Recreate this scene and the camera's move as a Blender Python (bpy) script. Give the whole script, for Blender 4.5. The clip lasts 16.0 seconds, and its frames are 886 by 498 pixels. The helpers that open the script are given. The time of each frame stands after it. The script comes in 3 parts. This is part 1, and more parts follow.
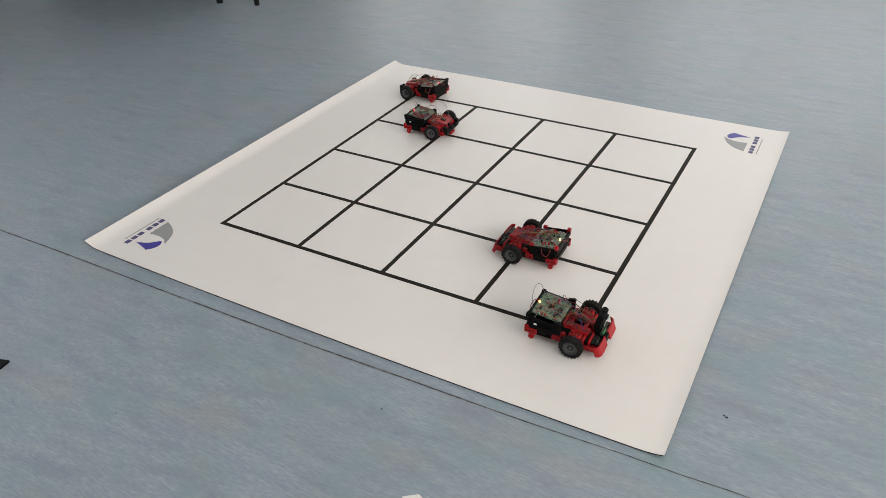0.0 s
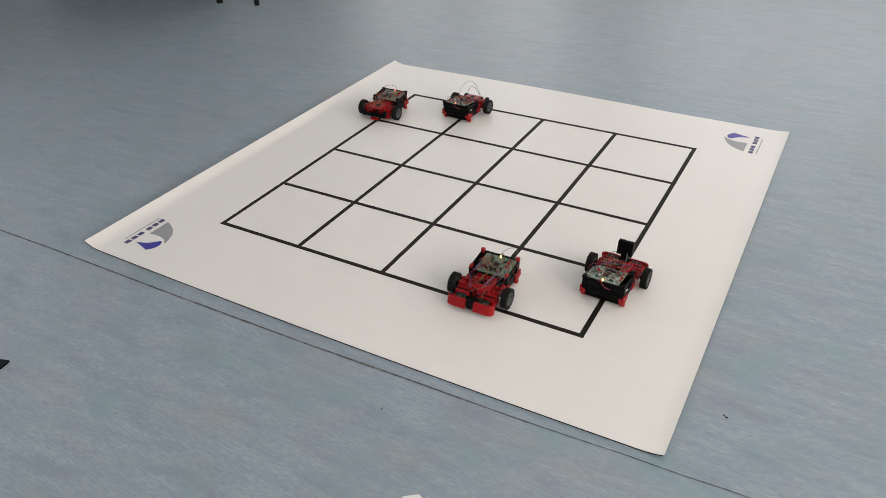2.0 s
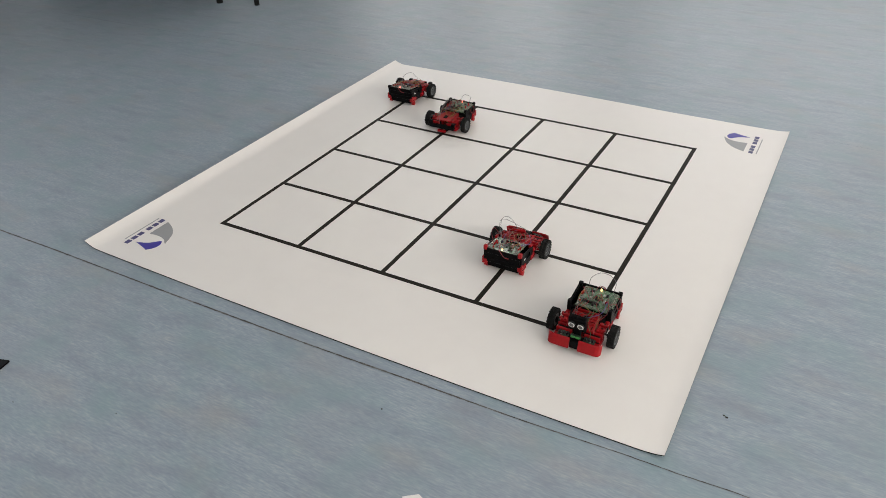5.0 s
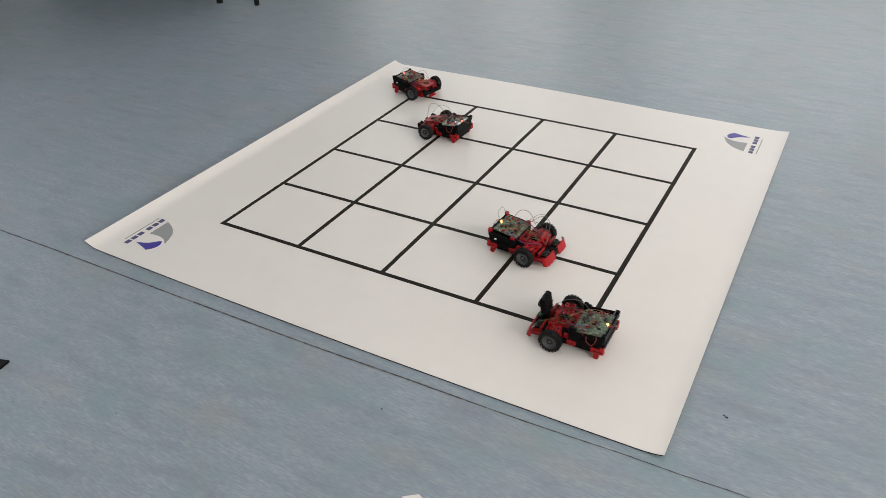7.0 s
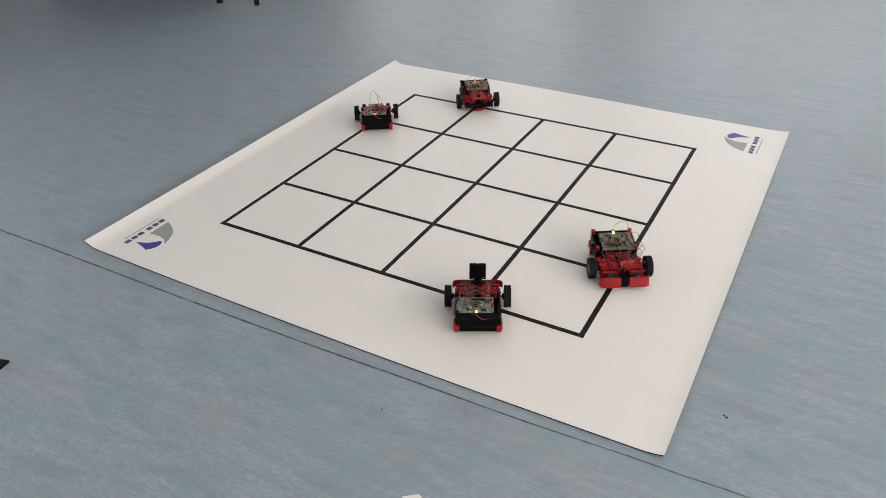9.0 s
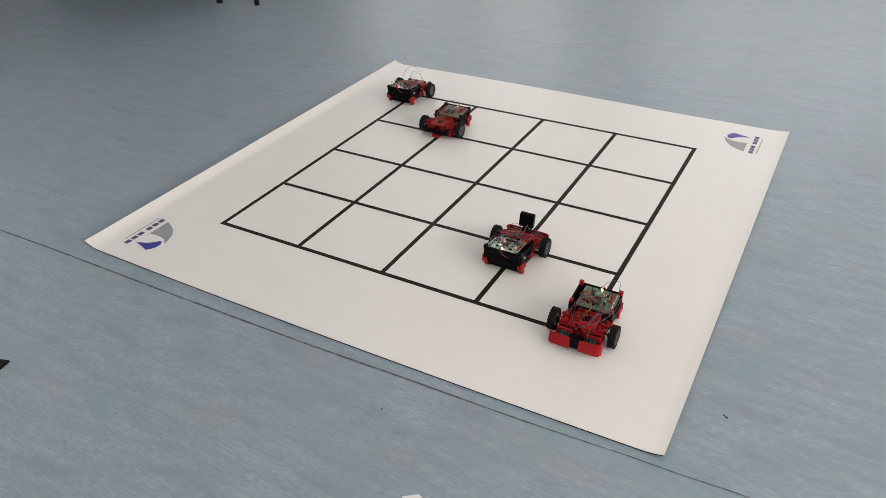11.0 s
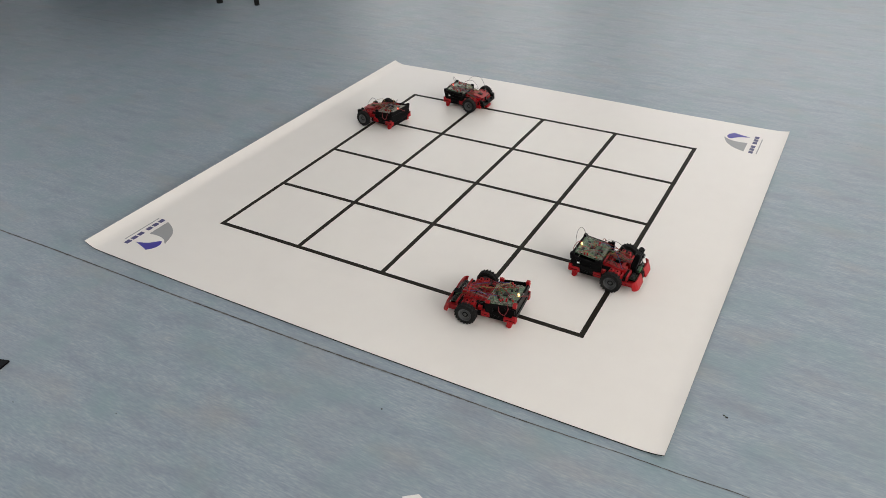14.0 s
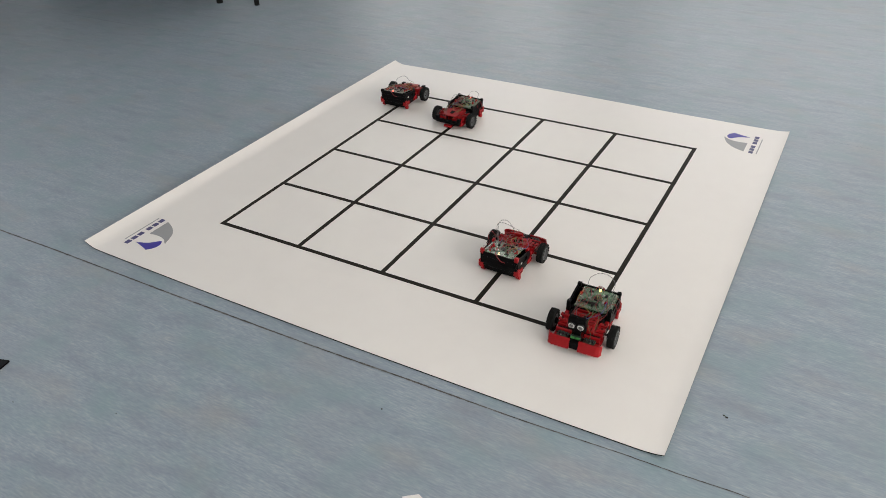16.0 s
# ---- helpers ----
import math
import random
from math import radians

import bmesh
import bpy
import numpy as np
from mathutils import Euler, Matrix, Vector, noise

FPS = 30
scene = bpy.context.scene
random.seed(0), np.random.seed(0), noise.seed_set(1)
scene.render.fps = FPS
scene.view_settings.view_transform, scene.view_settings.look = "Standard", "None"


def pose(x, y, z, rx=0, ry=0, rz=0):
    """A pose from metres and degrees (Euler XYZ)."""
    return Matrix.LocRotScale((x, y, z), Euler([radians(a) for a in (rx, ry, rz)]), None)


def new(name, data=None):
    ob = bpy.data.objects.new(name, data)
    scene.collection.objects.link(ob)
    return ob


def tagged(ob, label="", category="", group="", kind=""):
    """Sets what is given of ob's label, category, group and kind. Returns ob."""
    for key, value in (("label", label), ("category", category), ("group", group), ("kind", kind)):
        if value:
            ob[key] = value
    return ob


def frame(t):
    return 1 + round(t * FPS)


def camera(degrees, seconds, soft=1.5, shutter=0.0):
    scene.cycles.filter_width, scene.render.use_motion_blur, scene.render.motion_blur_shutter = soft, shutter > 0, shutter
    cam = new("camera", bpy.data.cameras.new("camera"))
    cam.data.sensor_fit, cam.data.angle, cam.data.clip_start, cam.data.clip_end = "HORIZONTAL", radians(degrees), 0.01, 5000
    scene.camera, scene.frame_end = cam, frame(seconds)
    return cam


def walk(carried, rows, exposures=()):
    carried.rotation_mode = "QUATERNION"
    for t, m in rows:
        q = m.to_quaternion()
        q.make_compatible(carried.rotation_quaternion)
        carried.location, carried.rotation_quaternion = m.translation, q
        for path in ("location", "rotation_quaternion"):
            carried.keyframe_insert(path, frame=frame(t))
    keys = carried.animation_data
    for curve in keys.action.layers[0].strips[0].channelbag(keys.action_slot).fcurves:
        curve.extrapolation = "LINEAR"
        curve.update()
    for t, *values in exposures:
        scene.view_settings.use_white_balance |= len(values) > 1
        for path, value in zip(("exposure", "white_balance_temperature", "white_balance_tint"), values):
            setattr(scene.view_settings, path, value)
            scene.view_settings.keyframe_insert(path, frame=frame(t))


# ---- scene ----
# ---------- camera: stands still ----------
cam = camera(61.39, 16.0, soft=0.6, shutter=0.5)
EYE = pose(0.8472, -1.6907, 1.0251, 56.527, 1.133, 28.876)
walk(cam, [(0.0, EYE), (16.0, EYE)], exposures=[(0.0, 0.06, 6600, 10), (16.0, 0.06, 6600, 10)])

# ---------- world, daylight ----------
FLOOR = -0.0034          # the printed sheet's face is z = 0
CEIL = 3.1
world = bpy.data.worlds.new("sky")
scene.world = world
world.use_nodes = True
wn = world.node_tree.nodes
sky = wn.new("ShaderNodeTexSky")
sky.sky_type = "NISHITA"
sky.sun_disc = False
sky.sun_elevation = radians(40)
sky.sun_rotation = radians(200)
wn["Background"].inputs["Strength"].default_value = 0.1
world.node_tree.links.new(sky.outputs[0], wn["Background"].inputs["Color"])

# window openings: (centre along the wall, width); far wall runs along x, side wall along y
SILL, HEAD = 0.85, 2.6
FAR_Y, SIDE_X, BACK_Y, LEFT_X = 5.2, 4.6, -4.6, -5.0
FAR_WINDOWS = [(-3.45, 1.2), (-2.1, 1.05), (-1.12, 0.3), (0.28, 2.26), (2.75, 1.9)]
# side windows are unseen, placed to even out the light on the sheet
UNSEEN_WEST_WINDOWS = [(-1.7, 1.7), (0.45, 1.7)]
UNSEEN_EAST_WINDOWS = [(-2.6, 1.7), (-0.2, 1.7), (2.2, 1.7)]


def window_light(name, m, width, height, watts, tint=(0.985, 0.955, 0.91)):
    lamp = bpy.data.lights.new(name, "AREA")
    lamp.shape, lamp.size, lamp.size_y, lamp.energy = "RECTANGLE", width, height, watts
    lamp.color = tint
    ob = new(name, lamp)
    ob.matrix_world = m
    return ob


for cx, w in FAR_WINDOWS:
    window_light("window_daylight", pose(cx, FAR_Y + 0.06, (SILL + HEAD) / 2, -90, 0, 0), w - 0.1, HEAD - SILL - 0.1, (13 if cx < -3 else 16 if cx < -1.5 else 5.5 if cx > 2 else 12) * w)
# unseen west windows: bluish fill from the left
for cy, w in UNSEEN_WEST_WINDOWS:
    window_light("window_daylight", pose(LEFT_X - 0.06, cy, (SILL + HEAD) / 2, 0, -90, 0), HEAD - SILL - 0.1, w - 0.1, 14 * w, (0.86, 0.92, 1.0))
# unseen east windows: added fill for the near and right floor
for cy, w in UNSEEN_EAST_WINDOWS:
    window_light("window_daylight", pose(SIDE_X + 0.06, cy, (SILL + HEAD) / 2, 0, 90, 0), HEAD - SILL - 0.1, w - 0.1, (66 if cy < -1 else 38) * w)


# ---------- materials ----------
def material(name, colour, rough=0.5, metal=0.0, emit=0.0, spec=0.5, coat=0.0):
    m = bpy.data.materials.new(name)
    m.use_nodes = True
    b = m.node_tree.nodes["Principled BSDF"]
    b.inputs["Base Color"].default_value = (*colour, 1)
    b.inputs["Roughness"].default_value = rough
    b.inputs["Metallic"].default_value = metal
    b.inputs["Specular IOR Level"].default_value = spec
    b.inputs["Coat Weight"].default_value = coat
    if emit:
        b.inputs["Emission Color"].default_value = (*colour, 1)
        b.inputs["Emission Strength"].default_value = emit
    return m


def grain(m, scale, colours, stretch=(1, 1, 1), detail=4, bump=0.0, rough=None, fine=None, positions=None, share=0.4, wander=0.0):
    """Two scales of noise between the given colours, with bump and a change of roughness."""
    t = m.node_tree
    n, ln = t.nodes, t.links
    b = n["Principled BSDF"]
    co = n.new("ShaderNodeTexCoord")
    mp = n.new("ShaderNodeMapping")
    mp.inputs["Scale"].default_value = stretch
    ln.new(co.outputs["Object"], mp.inputs["Vector"])
    a = n.new("ShaderNodeTexNoise")
    a.inputs["Scale"].default_value, a.inputs["Detail"].default_value = scale, detail
    ln.new(mp.outputs[0], a.inputs["Vector"])
    c = n.new("ShaderNodeTexNoise")
    c.inputs["Scale"].default_value, c.inputs["Detail"].default_value = fine or scale * 7, 3
    ln.new(mp.outputs[0], c.inputs["Vector"])
    mix = n.new("ShaderNodeMix")
    mix.inputs["Factor"].default_value = share
    a.inputs["Distortion"].default_value = c.inputs["Distortion"].default_value = wander
    ln.new(a.outputs["Fac"], mix.inputs[2])
    ln.new(c.outputs["Fac"], mix.inputs[3])
    ramp = n.new("ShaderNodeValToRGB")
    el = ramp.color_ramp.elements
    while len(el) < len(colours):
        el.new(0.5)
    for i, col in enumerate(colours):
        el[i].position = positions[i] if positions else 0.3 + 0.4 * i / (len(colours) - 1)
        el[i].color = (*col, 1)
    ln.new(mix.outputs[0], ramp.inputs["Fac"])
    ln.new(ramp.outputs["Color"], b.inputs["Base Color"])
    if bump:
        bp = n.new("ShaderNodeBump")
        bp.inputs["Strength"].default_value, bp.inputs["Distance"].default_value = bump, 0.002
        ln.new(mix.outputs[0], bp.inputs["Height"])
        ln.new(bp.outputs[0], b.inputs["Normal"])
    if rough:
        mr = n.new("ShaderNodeMapRange")
        mr.inputs["From Min"].default_value, mr.inputs["From Max"].default_value = 0.3, 0.7
        mr.inputs["To Min"].default_value, mr.inputs["To Max"].default_value = rough
        ln.new(mix.outputs[0], mr.inputs["Value"])
        ln.new(mr.outputs[0], b.inputs["Roughness"])
    return m


LINO = grain(material("blue_linoleum", (0.23, 0.28, 0.34), 0.3, spec=0.45), 4.0,
             [(0.226, 0.274, 0.328), (0.262, 0.313, 0.370), (0.296, 0.348, 0.400), (0.366, 0.408, 0.444)],
             stretch=(2.2, 11, 1), detail=7, bump=0.02, rough=(0.35, 0.50), fine=27, positions=[0.34, 0.46, 0.55, 0.67], share=0.6, wander=0.15)


def stains(m, scale, tint, amount, stretch=(1, 1, 1), edge=(0.45, 0.75), seed=0.0):
    """Soft smudges of another tint over the base colour."""
    t = m.node_tree
    n, ln = t.nodes, t.links
    b = n["Principled BSDF"]
    source = b.inputs["Base Color"].links[0].from_socket
    co = n.new("ShaderNodeTexCoord")
    mp = n.new("ShaderNodeMapping")
    mp.inputs["Scale"].default_value, mp.inputs["Location"].default_value = stretch, (seed, seed * 0.7, 0)
    ln.new(co.outputs["Object"], mp.inputs["Vector"])
    a = n.new("ShaderNodeTexNoise")
    a.inputs["Scale"].default_value, a.inputs["Detail"].default_value = scale, 5
    ln.new(mp.outputs[0], a.inputs["Vector"])
    mr = n.new("ShaderNodeMapRange")
    mr.inputs["From Min"].default_value, mr.inputs["From Max"].default_value = edge
    mr.inputs["To Min"].default_value, mr.inputs["To Max"].default_value = 0.0, amount
    ln.new(a.outputs["Fac"], mr.inputs["Value"])
    mix = n.new("ShaderNodeMix")
    mix.data_type = "RGBA"
    mix.inputs[7].default_value = (*tint, 1)
    ln.new(mr.outputs[0], mix.inputs[0])
    ln.new(source, mix.inputs[6])
    ln.new(mix.outputs[2], b.inputs["Base Color"])
    return m


stains(LINO, 2.3, (0.275, 0.295, 0.33), 0.5)
stains(LINO, 9.0, (0.205, 0.305, 0.325), 0.6, seed=3.1)
# worn warm smears and darker marbling along the sheets
stains(LINO, 5.0, (0.33, 0.30, 0.285), 0.4, stretch=(1, 1.8, 1), edge=(0.54, 0.76), seed=7.7)
stains(LINO, 7.0, (0.185, 0.215, 0.270), 0.4, stretch=(1, 2.6, 1), edge=(0.54, 0.72), seed=12.4)
stains(LINO, 16.0, (0.37, 0.39, 0.41), 0.3, stretch=(1, 3.2, 1), edge=(0.58, 0.74), seed=21.0)
SEAM = grain(material("dirty_seam", (0.08, 0.075, 0.07), 0.7), 22, [(0.02, 0.019, 0.017), (0.065, 0.06, 0.055), (0.20, 0.20, 0.20)], stretch=(1, 0.2, 1))
DIRT = grain(material("trodden_dirt", (0.2, 0.21, 0.22), 0.55), 14, [(0.165, 0.175, 0.185), (0.225, 0.262, 0.30), (0.29, 0.32, 0.345)], stretch=(1, 4, 1))
PALE_SEAM = grain(material("worn_seam", (0.2, 0.2, 0.2), 0.6), 3, [(0.12, 0.115, 0.11), (0.21, 0.24, 0.27), (0.26, 0.31, 0.36)])
SHEET = grain(material("printed_sheet", (0.8, 0.77, 0.74), 0.42, spec=0.45), 3,
              [(0.778, 0.742, 0.718), (0.806, 0.772, 0.748)], rough=(0.36, 0.43))
INK = grain(material("black_ink", (0.014, 0.011, 0.009), 0.55, spec=0.1), 40, [(0.011, 0.009, 0.007), (0.021, 0.017, 0.013)])
LOGO_GREY = material("grey_ink", (0.30, 0.30, 0.31), 0.45)
LOGO_BLUE = material("blue_ink", (0.045, 0.035, 0.30), 0.45)
LOGO_NAVY = material("navy_ink", (0.06, 0.055, 0.16), 0.45)
RED = grain(material("red_plastic", (0.30, 0.003, 0.006), 0.36, spec=0.3), 60, [(0.25, 0.0025, 0.005), (0.35, 0.004, 0.008)], rough=(0.3, 0.48))
# shaded copy of the red plastic, for the slots in the bricks
GROOVE_SHADE = material("groove_shade_red", (0.045, 0.002, 0.003), 0.6, spec=0.1)
BLACK = grain(material("black_plastic", (0.004, 0.004, 0.0045), 0.45, spec=0.06), 60, [(0.002, 0.002, 0.0025), (0.006, 0.006, 0.0065)], rough=(0.32, 0.5))
RUBBER = grain(material("black_rubber", (0.006, 0.006, 0.006), 0.75, spec=0.2), 80, [(0.004, 0.004, 0.004), (0.011, 0.011, 0.011)], bump=0.2)
RIM = grain(material("grey_rim", (0.06, 0.062, 0.065), 0.4), 60, [(0.04, 0.042, 0.045), (0.075, 0.078, 0.08)])
BOARD = grain(material("green_circuit_board", (0.05, 0.15, 0.07), 0.3, coat=1.0), 110,
              [(0.018, 0.055, 0.03), (0.05, 0.13, 0.065), (0.10, 0.20, 0.11), (0.34, 0.38, 0.29)], fine=330, rough=(0.2, 0.42),
              positions=[0.3, 0.45, 0.58, 0.74])
BOARD.node_tree.nodes["Principled BSDF"].inputs["Coat IOR"].default_value = 1.75
BOARD.node_tree.nodes["Principled BSDF"].inputs["Coat Roughness"].default_value = 0.14
DARK_BOARD = grain(material("dark_circuit_board", (0.012, 0.03, 0.017), 0.4), 140, [(0.006, 0.014, 0.009), (0.02, 0.045, 0.026)])
PALE_BOARD = grain(material("pale_board", (0.2, 0.21, 0.18), 0.35), 120, [(0.09, 0.10, 0.075), (0.20, 0.21, 0.17), (0.32, 0.32, 0.27)], fine=400)
TIN = material("tin_solder", (0.27, 0.27, 0.24), 0.5, metal=0.15, spec=0.3)
MIRROR_TIN = grain(material("tarnished_tin", (0.5, 0.52, 0.47), 0.2, metal=1.0), 260, [(0.16, 0.18, 0.14), (0.36, 0.37, 0.33), (0.50, 0.50, 0.46)], bump=0.06, rough=(0.14, 0.26), positions=[0.34, 0.42, 0.6])
CHIP = material("chip_black", (0.012, 0.012, 0.013), 0.35, spec=0.3)
WHITE = grain(material("white_plastic", (0.7, 0.7, 0.68), 0.4), 50, [(0.62, 0.62, 0.6), (0.74, 0.74, 0.72)])
MESH_GREY = material("silver_mesh", (0.12, 0.12, 0.12), 0.45)
LED_YELLOW = material("glowing_yellow_led", (1.0, 0.62, 0.22), 0.3, emit=3.0)
LED_RED = material("glowing_red_led", (1.0, 0.16, 0.10), 0.3, emit=2.6)
WIRES = {"red": material("red_wire", (0.2, 0.012, 0.014), 0.45), "grey": material("grey_wire", (0.13, 0.12, 0.125), 0.45),
         "black": material("black_wire", (0.02, 0.02, 0.02), 0.45), "green": material("green_wire", (0.04, 0.11, 0.035), 0.45),
         "blue": material("blue_wire", (0.09, 0.07, 0.27), 0.45), "yellow": material("yellow_wire", (0.24, 0.17, 0.04), 0.45)}
PAINT = grain(material("white_wall_paint", (0.78, 0.76, 0.72), 0.8), 2, [(0.74, 0.72, 0.68), (0.8, 0.78, 0.74)], bump=0.05)
# grey of the unseen west wall, set to dim its reflection in the floor
DIM_BOUNCE_PAINT = grain(material("dim_bounce_paint", (0.50, 0.52, 0.55), 0.8), 2, [(0.47, 0.49, 0.52), (0.53, 0.55, 0.58)], bump=0.05)
FRAME_WHITE = material("white_window_frame", (0.75, 0.75, 0.75), 0.4)
DESK_DARK = grain(material("dark_laminate", (0.03, 0.03, 0.035), 0.5), 8, [(0.02, 0.02, 0.022), (0.045, 0.043, 0.045)])
STEEL_BLACK = material("black_painted_steel", (0.012, 0.012, 0.013), 0.4)
GRIT = material("dark_grit", (0.012, 0.011, 0.010), 0.8)


# ---------- mesh helpers ----------
def mesh_of(name, bm, mat, smooth=False):
    me = bpy.data.meshes.new(name)
    bm.normal_update()
    if smooth == "faces":
        bmesh.ops.split_edges(bm, edges=[e for e in bm.edges if e.calc_face_angle(0) > 0.7])
    bm.to_mesh(me)
    bm.free()
    me.materials.append(mat)
    if smooth:
        for f in me.polygons:
            f.use_smooth = abs(f.normal.z) > 0.6 if smooth == "faces" else True
    return me


def part(name, bm, mat, parent=None, label="", smooth=False):
    """One mesh object out of bm, under parent."""
    ob = new(name, mesh_of(name, bm, mat, smooth))
    ob.parent = parent
    if label:
        tagged(ob, label)
    return ob


def box(x0, x1, y0, y1, z0, z1, bevel=0.0008, bm=None, m=None):
    """A chamfered box between the limits; m turns it about its own centre."""
    bm = bm or bmesh.new()
    c = Vector(((x0 + x1) / 2, (y0 + y1) / 2, (z0 + z1) / 2))
    size = (x1 - x0, y1 - y0, z1 - z0)
    made = bmesh.ops.create_cube(bm, size=1, matrix=Matrix.Diagonal((*size, 1)))
    verts = made["verts"]
    if bevel:
        edges = list({e for v in verts for e in v.link_edges})
        res = bmesh.ops.bevel(bm, geom=edges, offset=min(bevel, min(size) * 0.3), segments=1, affect="EDGES")
        verts = list({v for f in res["faces"] for v in f.verts} | {v for v in verts if v.is_valid})
    bmesh.ops.transform(bm, matrix=Matrix.Translation(c) @ (m or Matrix()), verts=verts)
    return bm


def rod(a, b, r, n=12, bm=None, r2=None):
    """A cylinder or cone from a to b."""
    bm = bm or bmesh.new()
    a, b = Vector(a), Vector(b)
    m = Matrix.Translation((a + b) / 2) @ (b - a).to_track_quat("Z", "Y").to_matrix().to_4x4()
    bmesh.ops.create_cone(bm, cap_ends=True, segments=n, radius1=r, radius2=r if r2 is None else r2, depth=(b - a).length, matrix=m)
    return bm


def tube(knots, r=0.0007, steps=6, n=5):
    """A round wire through the knots."""
    k = [Vector(p) for p in knots]
    k = [2 * k[0] - k[1], *k, 2 * k[-1] - k[-2]]
    pts = []
    for i in range(1, len(k) - 2):
        for s in range(steps):
            u = s / steps
            a, b, c, d = k[i - 1:i + 3]
            pts.append(0.5 * (2 * b + (c - a) * u + (2 * a - 5 * b + 4 * c - d) * u * u + (3 * b - a - 3 * c + d) * u ** 3))
    pts.append(k[-2])
    bm = bmesh.new()
    rings = []
    for i, q in enumerate(pts):
        way = (pts[min(i + 1, len(pts) - 1)] - pts[max(i - 1, 0)]).normalized()
        side = way.orthogonal().normalized()
        up = way.cross(side)
        rings.append([bm.verts.new(q + r * (math.cos(2 * math.pi * j / n) * side + math.sin(2 * math.pi * j / n) * up)) for j in range(n)])
    for a, b in zip(rings, rings[1:]):
        # rings start at the nearest vertex, so that the tube does not twist
        o = min(range(n), key=lambda j: (b[j].co - a[0].co).length)
        for j in range(n):
            bm.faces.new((a[j], a[(j + 1) % n], b[(j + 1 + o) % n], b[(j + o) % n]))
    bm.faces.new(rings[0][::-1])
    bm.faces.new(rings[-1])
    return bm


def flat(points, z0, z1):
    """A thin plate with the given outline."""
    bm = bmesh.new()
    f = bm.faces.new([bm.verts.new((x, y, z0)) for x, y in points])
    out = bmesh.ops.extrude_face_region(bm, geom=[f])
    bmesh.ops.translate(bm, vec=(0, 0, z1 - z0), verts=[v for v in out["geom"] if isinstance(v, bmesh.types.BMVert)])
    bmesh.ops.recalc_face_normals(bm, faces=bm.faces)
    return bm


# ---------- the room ----------

def structure(name, bm, mat, label):
    ob = part(name, bm, mat)
    return tagged(ob, label, name.split("_")[0], kind="structure")


def floor():
    ob = structure("floor", box(LEFT_X, SIDE_X, BACK_Y, FAR_Y, FLOOR - 0.1, FLOOR, 0), LINO, "light blue-grey marbled linoleum floor with fine streaks")
    rnd = random.Random(5)
    near = [(-4, -0.799), (-1.015, -0.7961), (-0.793, -0.7921), (-0.586, -0.7918), (-0.397, -0.7915), (-0.225, -0.7897), (-0.067, -0.7880), (0.079, -0.7850), (0.214, -0.7808), (0.341, -0.7783), (0.459, -0.7759), (0.569, -0.7712), (0.672, -0.7655), (0.770, -0.7637), (0.862, -0.7585), (3, -0.749)]
    far = [(-4, .64), (-2.5, .662), (-1.9, .67), (-1.41, .704), (-1.2, .723), (-.98, .733), (-.76, .74), (.75, .739), (.83, .747), (.925, .746), (1.016, .738), (3.5, .70)]
    for line, wide, mat in ((near, 0.0038, DIRT), (near, 0.0018, SEAM), (far, 0.0010, PALE_SEAM)):
        bm = bmesh.new()
        prev = None
        kx, ky = [q[0] for q in line], [q[1] for q in line]
        for i in range(900):
            x = kx[0] + (kx[-1] - kx[0]) * i / 899
            y = float(np.interp(x, kx, ky)) + rnd.uniform(-0.0003, 0.0003)
            w = rnd.uniform(0.5, 1.0) * wide * float(np.interp(x, [0.3, 0.62], [1.15, 0.6]))
            lie = FLOOR + (0.0002 if mat is DIRT else 0.0005)
            row = [bm.verts.new((x, y - w, lie)), bm.verts.new((x, y + w, lie))]
            if prev:
                bm.faces.new((prev[0], row[0], row[1], prev[1]))
            prev = row
        part("floor_seam", bm, mat, ob, "pale dirt beside the floor joint" if mat is DIRT else "thin dirty joint between two floor sheets")
    return ob


def wall(name, along, limits, place, thick, openings, label, paint=PAINT):
    """A wall with window openings; along is x or y, place the room side."""
    bm = bmesh.new()
    lo, hi = limits

    def slab(a, b, z0, z1):
        s = sorted((place, place + thick))
        if along == "x":
            box(a, b, s[0], s[1], z0, z1, 0, bm)
        else:
            box(s[0], s[1], a, b, z0, z1, 0, bm)
    edge = lo
    for c, w in openings:
        slab(edge, c - w / 2, FLOOR, CEIL)
        slab(c - w / 2, c + w / 2, FLOOR, SILL)
        slab(c - w / 2, c + w / 2, HEAD, CEIL)
        edge = c + w / 2
    slab(edge, hi, FLOOR, CEIL)
    return structure(name, bm, paint, label)


def window(number, along, c, w, place, out=1):
    root = tagged(new("window_%d" % number), "white framed classroom window with two sashes, out of view", "window", kind="structure")

    def bar(a0, a1, z0, z1, d0, d1, name):
        d0, d1 = sorted((out * d0, out * d1))
        if along == "x":
            part(name, box(a0, a1, place + d0, place + d1, z0, z1, 0.004), FRAME_WHITE, root)
        else:
            part(name, box(place + d0, place + d1, a0, a1, z0, z1, 0.004), FRAME_WHITE, root)
    lo, hi = c - w / 2, c + w / 2
    bar(lo, lo + 0.06, SILL, HEAD, 0.0, 0.05, "window_frame")
    bar(hi - 0.06, hi, SILL, HEAD, 0.0, 0.05, "window_frame")
    bar(lo + 0.06, hi - 0.06, SILL, SILL + 0.06, 0.0, 0.05, "window_frame")
    bar(lo + 0.06, hi - 0.06, HEAD - 0.06, HEAD, 0.0, 0.05, "window_frame")
    bar(c - 0.04, c + 0.04, SILL + 0.06, HEAD - 0.06, 0.0, 0.05, "mullion")
    bar(lo - 0.05, hi + 0.05, SILL - 0.035, SILL - 0.003, -0.16, -0.003, "window_sill")


